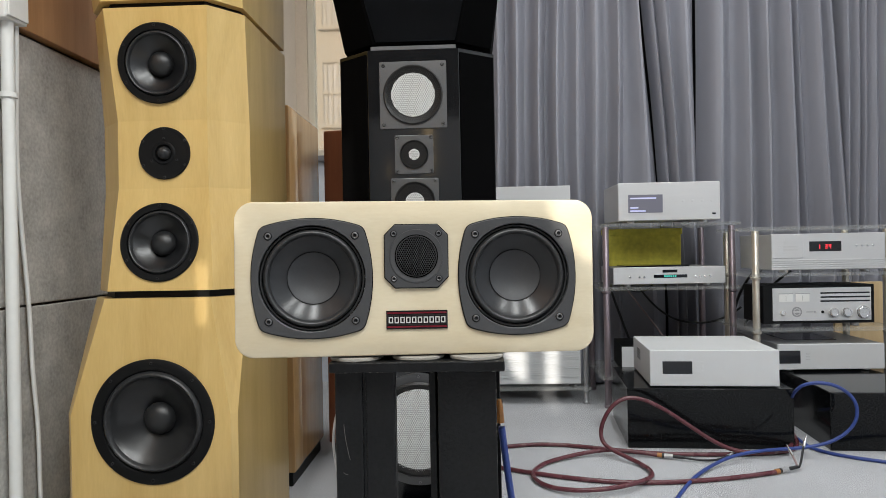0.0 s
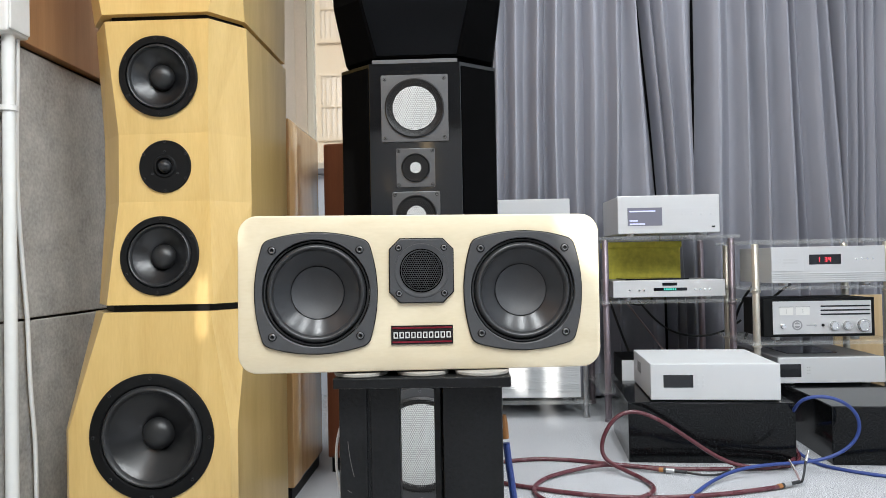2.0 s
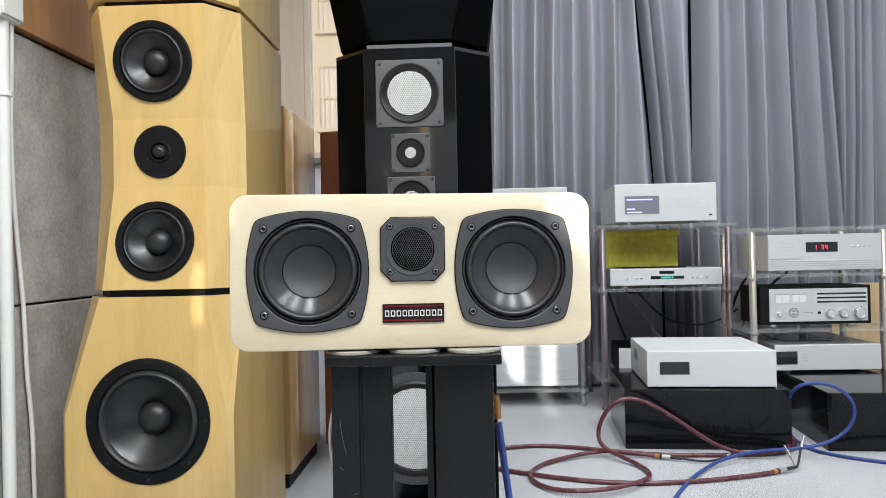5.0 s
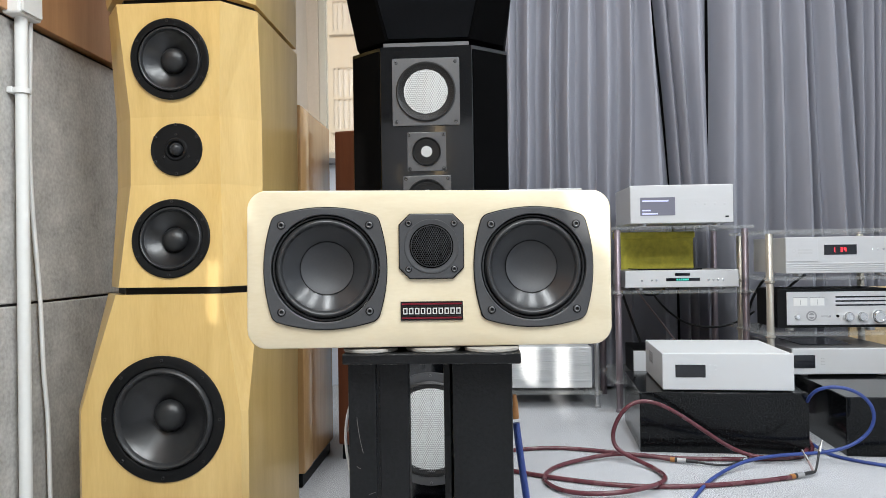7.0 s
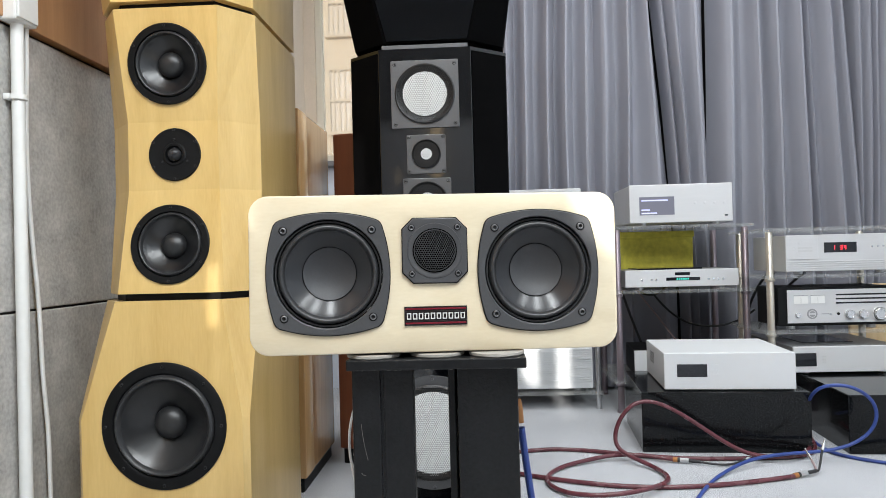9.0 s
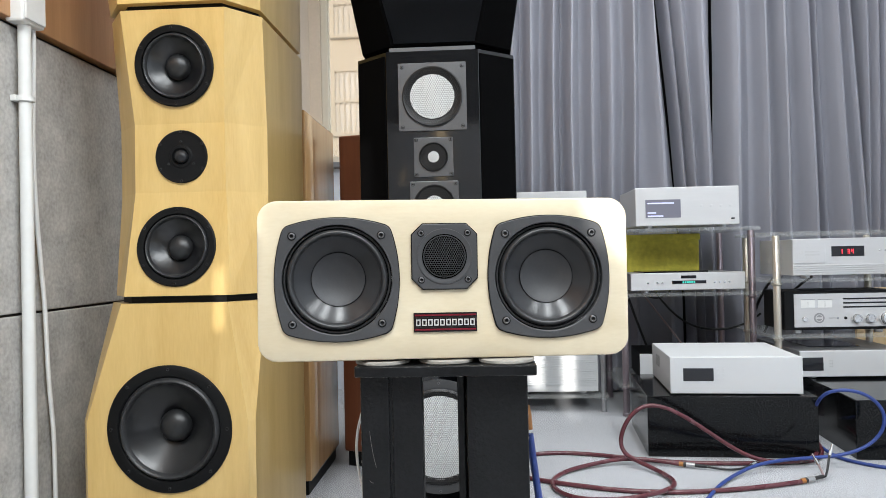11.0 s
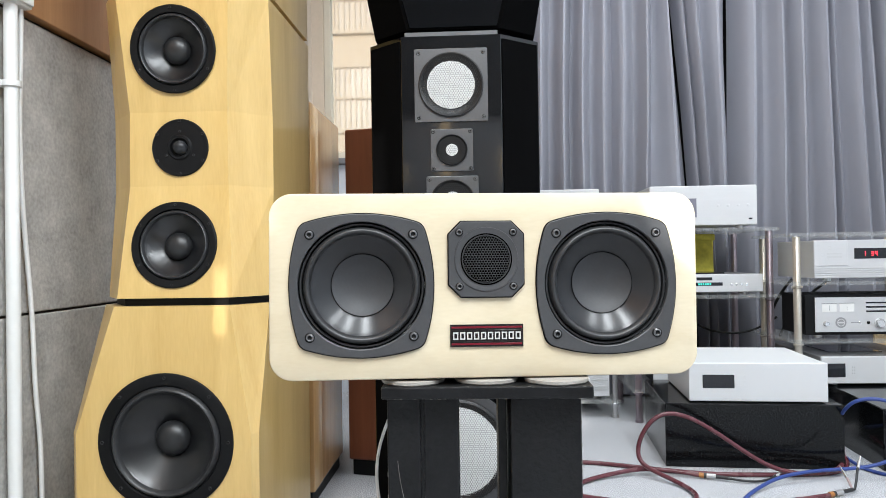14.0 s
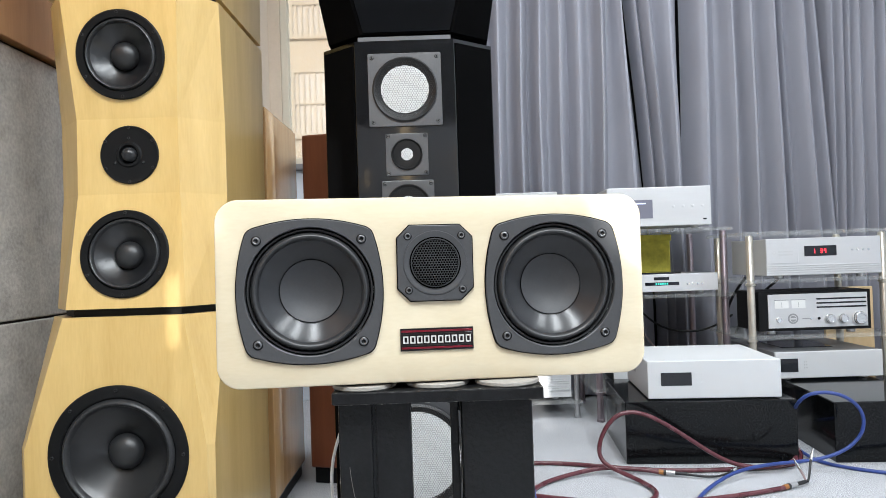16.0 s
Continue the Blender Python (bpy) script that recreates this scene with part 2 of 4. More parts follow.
# ---- building helpers ----
def part(name, bm, material, parent, label="", smooth=False):
    me = bpy.data.meshes.new(name)
    bmesh.ops.recalc_face_normals(bm, faces=bm.faces)
    bm.to_mesh(me)
    bm.free()
    me.materials.append(material)
    if smooth:
        me.polygons.foreach_set("use_smooth", [True] * len(me.polygons))
        me.set_sharp_from_angle(angle=radians(35))
    ob = new(name, me)
    if parent is not None:
        ob.parent = parent
    if label:
        tagged(ob, label)
    return ob


def thing(name, label, category, m=None, group="", kind=""):
    ob = new(name)
    ob.empty_display_size = 0.05
    if m is not None:
        ob.matrix_basis = m
    return tagged(ob, label, category, group, kind)


def structure(name, bm, material, label, category):
    ob = part(name, bm, material, None)
    return tagged(ob, label, category, kind="structure")


def box(x0, x1, y0, y1, z0, z1, bevel=0.0, bm=None):
    bm = bm or bmesh.new()
    made = bmesh.ops.create_cube(bm, size=1.0)["verts"]
    for v in made:
        v.co = ((x0 + x1) / 2 + v.co.x * (x1 - x0), (y0 + y1) / 2 + v.co.y * (y1 - y0), (z0 + z1) / 2 + v.co.z * (z1 - z0))
    if bevel:
        edges = {e for v in made for e in v.link_edges}
        bmesh.ops.bevel(bm, geom=list(edges), offset=bevel, segments=2, profile=0.5, affect='EDGES')
    return bm


def lathe(profile, seg=48, close=False):
    """Turns (radius, height) pairs round the y axis; height counts towards -y."""
    bm = bmesh.new()
    rings = []
    for r, d in profile:
        if r < 1e-6:
            rings.append([bm.verts.new((0, -d, 0))])
        else:
            rings.append([bm.verts.new((r * math.cos(2 * math.pi * k / seg), -d, r * math.sin(2 * math.pi * k / seg))) for k in range(seg)])
    for a, b in zip(rings, rings[1:]):
        for k in range(seg):
            j = (k + 1) % seg
            if len(a) == 1 and len(b) == 1:
                continue
            if len(a) == 1:
                bm.faces.new((a[0], b[k], b[j]))
            elif len(b) == 1:
                bm.faces.new((a[k], a[j], b[0]))
            else:
                bm.faces.new((a[k], a[j], b[j], b[k]))
    return bm


def moved(bm, x=0, y=0, z=0, turn=None):
    if turn is not None:
        bmesh.ops.transform(bm, matrix=turn, verts=bm.verts)
    bmesh.ops.translate(bm, verts=bm.verts, vec=(x, y, z))
    return bm


def extrude_outline(points, y0, y1, bevel=0.0):
    """A flat outline in x and z, given depth from y0 (front) to y1."""
    bm = bmesh.new()
    vs = [bm.verts.new((x, y0, z)) for x, z in points]
    f = bm.faces.new(vs)
    made = bmesh.ops.extrude_face_region(bm, geom=[f])
    for v in [g for g in made["geom"] if isinstance(g, bmesh.types.BMVert)]:
        v.co.y = y1
    if bevel:
        front = [e for e in bm.edges if all(abs(v.co.y - y0) < 1e-6 for v in e.verts)]
        bmesh.ops.bevel(bm, geom=front, offset=bevel, segments=2, profile=0.5, affect='EDGES')
    return bm


def rounded(w, h, r, seg=8):
    pts = []
    for cx, cz, a0 in ((w / 2 - r, h / 2 - r, 0), (-w / 2 + r, h / 2 - r, 90), (-w / 2 + r, -h / 2 + r, 180), (w / 2 - r, -h / 2 + r, 270)):
        for k in range(seg + 1):
            a = radians(a0 + 90 * k / seg)
            pts.append((cx + r * math.cos(a), cz + r * math.sin(a)))
    return pts


def squircle(half, bulge, corner, seg=12):
    """Four bowed sides that run smoothly into rounded corners."""
    pts = []
    side = half - bulge
    reach, turn = side - corner, 0.0
    for k in range(12):
        turn = math.atan2(2 * bulge, reach)
        reach = side - corner * (math.cos(turn) - math.sin(turn))
    c = side - corner * math.cos(turn)
    for q in range(4):
        a = radians(90 * q)
        for k in range(-seg, seg + 1):
            t = k / seg
            out = side + bulge * (1 - t * t)
            pts.append((out * math.cos(a) - t * reach * math.sin(a), out * math.sin(a) + t * reach * math.cos(a)))
        for k in range(1, 7):
            b = a + turn + (radians(90) - 2 * turn) * k / 7
            pts.append((c * (math.cos(a) - math.sin(a)) + corner * math.cos(b), c * (math.sin(a) + math.cos(a)) + corner * math.sin(b)))
    return pts


def loft(sections):
    """Horizontal outlines of equal length joined from bottom to top."""
    bm = bmesh.new()
    rings = [[bm.verts.new(p) for p in s] for s in sections]
    n = len(rings[0])
    for a, b in zip(rings, rings[1:]):
        for k in range(n):
            j = (k + 1) % n
            bm.faces.new((a[k], a[j], b[j], b[k]))
    bm.faces.new(rings[0][::-1])
    bm.faces.new(rings[-1])
    return bm


def softened(bm, width, segments=2):
    bmesh.ops.bevel(bm, geom=[e for e in bm.edges if len(e.link_faces) == 2 and e.calc_face_angle(0) > 0.12], offset=width, segments=segments, profile=0.5, affect='EDGES')
    return bm


def hex_mesh(radius, cell, wire, dome=0.0, ring=0.0):
    """A sheet of six-sided holes over a disc; dome: its rise; ring: the inner radius that stays open."""
    bm = bmesh.new()
    dx, dz = cell, cell * math.sqrt(3) / 2
    n = int(radius / dz) + 1
    for j in range(-n, n + 1):
        for i in range(-n, n + 1):
            cx, cz = (i + 0.5 * (j % 2)) * dx, j * dz
            rr = math.hypot(cx, cz)
            if rr > radius - cell * 0.4 or rr < ring:
                continue
            rise = dome * (1 - (rr / radius) ** 2)
            outer, inner = [], []
            for k in range(6):
                a = radians(60 * k + 30)
                ro, ri = cell / math.sqrt(3), cell / math.sqrt(3) - wire / 2
                outer.append(bm.verts.new((cx + ro * math.cos(a), -rise, cz + ro * math.sin(a))))
                inner.append(bm.verts.new((cx + ri * math.cos(a), -rise + wire * 0.5, cz + ri * math.sin(a))))
            for k in range(6):
                m_ = (k + 1) % 6
                bm.faces.new((outer[k], outer[m_], inner[m_], inner[k]))
    return bm


def cable(name, points, radius, material, parent=None):
    cu = bpy.data.curves.new(name, 'CURVE')
    cu.dimensions, cu.bevel_depth, cu.bevel_resolution, cu.resolution_u = '3D', radius, 3, 12
    sp = cu.splines.new('NURBS')
    sp.points.add(len(points) - 1)
    for p, q in zip(sp.points, points):
        p.co = (*q, 1)
    sp.use_endpoint_u, sp.order_u = True, 4
    cu.use_fill_caps = True
    cu.materials.append(material)
    tmp = new(name, cu)
    bpy.context.view_layer.update()
    me = bpy.data.meshes.new_from_object(tmp.evaluated_get(bpy.context.evaluated_depsgraph_get()))
    bpy.data.objects.remove(tmp)
    me.polygons.foreach_set("use_smooth", [True] * len(me.polygons))
    ob = new(name, me)
    if parent is not None:
        ob.parent = parent
    return ob


SCREWMESH = {}


def drilled(ob, holes):
    """Cuts round holes through the front of ob: (x, z, radius, tilt, y) in its own space."""
    for x, z, r, tilt, y in holes:
        bm = moved(lathe([(0, 0.05), (r, 0.05), (r, -0.085), (0, -0.085)], 48), turn=pose(x, y, z, tilt))
        cutter = part("cutter", bm, BLACKPLASTIC, ob.parent)
        mod = ob.modifiers.new("hole", 'BOOLEAN')
        mod.operation, mod.object, mod.solver = 'DIFFERENCE', cutter, 'EXACT'
        bpy.context.view_layer.update()
        me = bpy.data.meshes.new_from_object(ob.evaluated_get(bpy.context.evaluated_depsgraph_get()))
        ob.modifiers.clear()
        ob.data = me
        bpy.data.objects.remove(cutter)
    return ob


def screws(parent, places, r, y, rim=SCREW):
    """Socket screws at (x, z) places, one mesh shared by alike ones: a black seat and socket round a worn steel rim."""
    if (r, rim.name) not in SCREWMESH:
        bm = lathe([(r * 1.45, 0.0), (r * 1.42, r * 0.12), (r * 1.1, r * 0.1), (r * 1.02, r * 0.42), (r * 0.9, r * 0.55), (r * 0.62, r * 0.55), (r * 0.52, r * 0.12), (0, r * 0.12)], 16)
        me = bpy.data.meshes.new("screw")
        bmesh.ops.recalc_face_normals(bm, faces=bm.faces)
        for f in bm.faces:
            d = f.calc_center_median()
            f.material_index = 1 if 0.57 * r < math.hypot(d.x, d.z) < r * 1.06 else 0
            f.smooth = True
        bm.to_mesh(me)
        bm.free()
        me.materials.append(BLACKPLASTIC)
        me.materials.append(rim)
        SCREWMESH[r, rim.name] = me
    for x, z in places:
        ob = new("screw", SCREWMESH[r, rim.name])
        ob.parent = parent
        ob.location = (x, y, z)


# ---- the room ----
XL, XR, YB, YR, ZC = -0.86, 2.235, 3.02, -2.4, 2.7
structure("floor", box(XL - 0.4, XR + 0.15, YR - 0.1, YB + 0.15, -0.12, 0.0), CARPET, "light grey speckled cut-pile carpet floor", "floor")
structure("ceiling", box(XL - 0.4, XR + 0.15, YR - 0.1, YB + 0.15, ZC, ZC + 0.1), CEIL, "plain white ceiling", "ceiling")

# left wall: felt panels below, wood panels above
wl = structure("wall_left", box(XL - 0.12, XL - 0.012, YR, YB, 0, ZC), FELT_DARK, "wall behind grey felt panels", "wall")
for y0, y1 in ((YR, -1.2), (-1.194, 0.2), (0.206, 1.3), (1.306, 2.2)):
    for z0, z1 in ((0.0, 0.5935), (0.5985, 1.158)):
        part("felt_panel", box(XL - 0.012, XL, y0, y1, z0, z1, 0.003), FELT, wl)
    part("wood_panel", box(XL - 0.012, XL + 0.014, y0, y1, 1.166, ZC, 0.002), WALLWOOD, wl)
part("plaster_panel", box(XL - 0.012, XL, 2.206, YB, 0, ZC), CREAM, wl)

# back wall with its window opening
WX0, WX1, WZ0, WZ1 = -0.80, 0.3, 1.2, 2.45
bm = box(XL - 0.12, WX0, YB, YB + 0.12, 0, ZC)
box(WX1, XR + 0.12, YB, YB + 0.12, 0, ZC, bm=bm)
box(WX0, WX1, YB, YB + 0.12, WZ1, ZC, bm=bm)
structure("wall_back", bm, CREAM, "cream painted back wall round a window", "wall")
structure("wall_below_window", box(WX0, WX1, YB, YB + 0.12, 0, WZ0), PALEBLUE, "pale blue-grey wall below the window", "wall")
win = tagged(part("window_1", box(WX0, WX0 + 0.035, YB + 0.02, YB + 0.08, WZ0, WZ1, 0.003), SASH, None), "cream framed window towards a plastered building", "window", kind="structure")
part("window_frame", box(WX1 - 0.035, WX1, YB + 0.02, YB + 0.08, WZ0, WZ1, 0.003), SASH, win)
part("window_frame", box(WX0 + 0.035, WX1 - 0.035, YB + 0.02, YB + 0.08, WZ1 - 0.04, WZ1, 0.003), SASH, win)
part("window_frame", box(WX0 + 0.035, WX1 - 0.035, YB + 0.02, YB + 0.08, WZ0, WZ0 + 0.04, 0.003), SASH, win)
part("window_sill", box(WX0 - 0.02, WX1 + 0.02, YB - 0.06, YB + 0.02, WZ0 - 0.03, WZ0 - 0.001, 0.004), GREYSTONE, win, "dark grey stone sill")
pane = part("pane", box(WX0 + 0.035, WX1 - 0.035, YB + 0.048, YB + 0.053, WZ0 + 0.04, WZ1 - 0.04), PANE, win)
pane.visible_shadow = False

# right wall with wide painted panels
wr = structure("wall_right", box(XR + 0.012, XR + 0.12, YR, YB, 0, ZC), GREYSTONE, "wall behind pale blue-grey panels", "wall")
for i in range(5):
    for j in range(5):
        part("panel", box(XR, XR + 0.014, YR + 0.003 + i * 1.085, YR + (i + 1) * 1.085 - 0.003, j * 0.545 - 0.09 if j else 0.0, (j + 1) * 0.545 - 0.094 if j < 4 else ZC, 0.003), PALEBLUE, wr)

# rear wall behind the camera: unseen boards added, gaps cut for the sun patches
RZ0, RZ1, RT = 0.9, 1.37, 1.58
bm = box(XL - 0.12, -0.62, YR - 0.1, YR, 0, ZC)
box(0.62, XR + 0.12, YR - 0.1, YR, 0, ZC, bm=bm)
box(-0.62, 0.62, YR - 0.1, YR, 0, RZ0, bm=bm)
box(-0.62, 0.62, YR - 0.1, YR, RT, ZC, bm=bm)
structure("wall_rear", bm, DARKPANEL, "dark grey felt wall round a shaded window", "wall")
board = [((-0.62, RZ0), (-0.474, RZ0), (-0.474, RZ1), (-0.62, RZ1)),
         ((-0.474, RZ0), (-0.463, RZ0), (-0.463, 1.15), (-0.474, 1.15)),
         ((-0.474, 1.275), (-0.463, 1.275), (-0.463, RZ1), (-0.474, RZ1)),
         ((-0.463, RZ0), (-0.237, RZ0), (-0.237, RZ1), (-0.463, RZ1)),
         ((-0.237, RZ0), (-0.19, RZ0), (-0.19, 1.19), (-0.237, 1.2)),
         ((-0.62, RZ1), (-0.237, RZ1), (-0.237, RT), (-0.62, RT)),
         ((-0.19, RZ1), (0.62, RZ1), (0.62, RT), (-0.19, RT)),
         ((-0.19, RZ0), (0.293, RZ0), (0.293, 1.045), (0.258, 1.055), (0.232, 1.08), (0.224, 1.12), (0.218, 1.15), (0.19, 1.166), (0.168, 1.18), (0.155, 1.21), (0.15, RZ1), (-0.19, RZ1)),
         ((0.293, RZ0), (0.377, RZ0), (0.377, RZ1), (0.293, RZ1)),
         ((0.434, RZ0), (0.62, RZ0), (0.62, RZ1), (0.434, RZ1))]
sun_mask = tagged(new("window_2"), "window with unseen boards added to shape the sun patches", "window", kind="structure")
for pts in board:
    part("sun_mask_board", extrude_outline(pts, YR - 0.06, YR - 0.03), MASKBOARD, sun_mask)

# unseen ceiling lights, added with area lamps to fill the room
lamp0 = thing("added_light", "unseen long white ceiling light added to fill the room", "ceiling light", pose(0, 0, ZC), "ceiling lights")
part("housing", box(-0.09, 0.09, -0.62, 0.62, -0.05, 0, 0.006), WHITEPAINT, lamp0)
part("end_cap", box(-0.092, 0.092, -0.64, -0.62, -0.052, 0, 0.004), WHITEPAINT, lamp0)
LAMPS = [(0.15, 1.75), (0.85, 1.75), (1.55, 1.75), (-0.25, -1.2), (0.65, -1.2), (1.55, -1.2)]
lamp0.location = (*LAMPS[0], ZC)
for x, y in LAMPS[1:]:
    copy_thing(lamp0, pose(x, y, ZC))
for x, y in LAMPS:
    al = new("fill_light", bpy.data.lights.new("fill_light", 'AREA'))
    al.data.shape, al.data.size, al.data.size_y = 'RECTANGLE', 0.14, 1.2
    al.data.energy, al.data.color = 52.0 if y < 0 else 15.0, (0.93, 0.98, 1.0)
    al.location = (x, y, ZC - 0.056)

# ---- outside: ground and the building opposite ----
structure("ground", box(-60, 60, 3.6, 120, -0.6, -0.5), TAN, "grey asphalt yard outside the window", "ground")
house = thing("plastered_building", "cream plastered building with barred windows opposite", "building", pose(-2.0, 9.5, -0.5))
part("wall", box(-7, 7, 0.0, 4.0, 0, 9.0), FACADE, house)
part("roof", box(-7.2, 7.2, -0.2, 4.2, 9.0, 9.3, 0.03), GREYSTONE, house)
for fx in (-2.98, -1.38, -0.03, 1.57):
    for fz in (1.6, 3.01, 4.42):
        w = part("window", box(fx, fx + 1.05, -0.02, 0.02, fz, fz + 0.87), FACADEWIN, house)
        for a, b, c, d in ((-0.06, 0, -0.06, 0.93), (1.05, 1.11, -0.06, 0.93), (0, 1.05, 0.87, 0.93), (0, 1.05, -0.06, 0), (0, 1.05, 0.42, 0.46)):
            part("frame", box(fx + a, fx + b, -0.07, 0.0, fz + c, fz + d), FACADE, w)
        for k in range(13):
            part("bar", box(fx + 0.03 + k * 0.079, fx + 0.062 + k * 0.079, -0.06, -0.03, fz, fz + 0.87), FACADE, w)

# ---- grey curtain panels ----
def curtain_panel(folds, seed, label):
    """A pleated sheet; folds: where each crease stands at 1.9 m and at 1.1 m height."""
    folds = [(a + 0.07, b + 0.058) for a, b in folds]
    rnd = random.Random(seed)
    per, nz = 12, 18
    n = len(folds) - 1
    bulge = [min(1.05 * (folds[k + 1][0] - folds[k][0]), 0.095) * rnd.uniform(0.75, 1.15) for k in range(n)]
    lop = [rnd.uniform(0.7, 1.5) for k in range(n)]
    bm = bmesh.new()
    grid = []
    for j in range(nz + 1):
        z = 0.02 + 2.58 * j / nz
        row = []
        f = max(-0.6, min(1.7, (1.9 - z) / 0.8))
        for k in range(n):
            xa = folds[k][0] + (folds[k][1] - folds[k][0]) * f
            xb = folds[k + 1][0] + (folds[k + 1][1] - folds[k + 1][0]) * f
            for i in range(per + (1 if k == n - 1 else 0)):
                u = i / per
                v = u ** lop[k]
                out = bulge[k] * (0.5 - 0.5 * math.cos(2 * math.pi * v)) ** 0.95
                edge = 0.0
                if (k == 0 and i < 4) or (k == n - 1 and i > per - 4):
                    d = i if k == 0 else per - i
                    edge = 0.016 * (4 - d)
                wob = 0.006 * noise.noise(Vector((xa * 3, z * 1.3, seed))) + 0.003 * math.sin(5 * z + k)
                row.append(bm.verts.new((xa + (xb - xa) * u + wob, 2.89 - out + edge + wob, z)))
        grid.append(row)
    for j in range(nz):
        for i in range(len(row) - 1):
            bm.faces.new((grid[j][i], grid[j][i + 1], grid[j + 1][i + 1], grid[j + 1][i]))
    th = thing("curtain", label, "curtain", None, "grey curtain panels")
    part("cloth", bm, CURTAIN, th, smooth=True)
    part("heading", box(folds[0][0] - 0.01, folds[-1][0], 2.84, 2.93, 2.6, 2.66, 0.004), CURTAIN, th)
    part("hem", box(folds[0][1], folds[-1][1], 2.872, 2.89, 0.004, 0.02, 0.003), CURTAIN, th)
    return th


curtain_panel([(-0.04, -0.04), (0.07, 0.07), (0.181, 0.18), (0.281, 0.28), (0.382, 0.384), (0.476, 0.483), (0.58, 0.587), (0.687, 0.686), (0.776, 0.772), (0.872, 0.946)], 3, "grey pleated cloth curtain with regular soft folds")
curtain_panel([(0.884, 0.956), (0.936, 1.001), (1.011, 1.053), (1.143, 1.150)], 8, "narrow grey cloth curtain between two dark gaps")
curtain_panel([(1.158, 1.158), (1.305, 1.309), (1.399, 1.415), (1.497, 1.512), (1.6, 1.634), (1.647, 1.681), (1.743, 1.793), (1.815, 1.873)], 5, "wide grey cloth curtain with soft slanting folds")
curtain_panel([(1.835, 1.852), (1.892, 1.885), (1.94, 1.936), (1.978, 1.966), (2.029, 2.038), (2.098, 2.09), (2.15, 2.16)], 12, "grey pleated cloth curtain beside the panelled wall")
# near-black sheet added so that gaps between the curtain panels come out dark
backing = thing("curtain_backing", "near-black sheet added behind the grey curtain, darkening its gaps", "curtain", pose(0, 2.955, 0))
part("cloth", box(0.32, 2.21, 0, 0.004, 0.0, 2.66), MATTBLACK, backing)
rail = tagged(part("curtain_rail", box(0.0, 2.2, 2.87, 2.89, 2.66, ZC, 0.004), WHITEPAINT, None), "white ceiling curtain rail", "curtain rail", kind="structure")

# ---- left wall: white conduit with its box and cable ----
pipe = thing("conduit_pipe", "white plastic conduit pipe clipped to the wall", "pipe", pose(XL, 0.589, 0))
part("tube", moved(lathe([(0, 0), (0.012, 0), (0.012, 1.2), (0, 1.2)], 24), 0.02, 0, 0, pose(0, 0, 0, -90)), WHITEPAINT, pipe, smooth=True)
part("clip", moved(lathe([(0.013, 0), (0.0165, 0.001), (0.0165, 0.011), (0.013, 0.012)], 24), 0.02, 0, 1.01, pose(0, 0, 0, -90)), WHITEPAINT, pipe, smooth=True)
part("clip_foot", box(0, 0.012, -0.018, 0.018, 1.01, 1.022, 0.002), WHITEPAINT, pipe)
jb = thing("junction_box", "white plastic junction box over the pipe", "junction box", pose(XL + 0.002, 0.592, 1.16))
part("case", box(0, 0.036, -0.035, 0.035, 0, 0.3, 0.004), WHITEPAINT, jb)
part("cover", box(0.036, 0.041, -0.031, 0.031, 0.005, 0.295, 0.002), WHITEPAINT, jb)
wc = cable("white_cable", [(XL + 0.02, 0.618, 1.17), (XL + 0.02, 0.618, 1.08), (XL + 0.012, 0.618, 0.95), (XL + 0.012, 0.632, 0.75), (XL + 0.012, 0.657, 0.6), (XL + 0.012, 0.659, 0.45), (XL + 0.012, 0.68, 0.35), (XL + 0.012, 0.677, 0.2), (XL + 0.012, 0.692, 0.03), (XL + 0.03, 0.735, 0.006)], 0.0045, WHITECABLE)
tagged(wc, "thin white cable hanging down the felt wall", "cable")


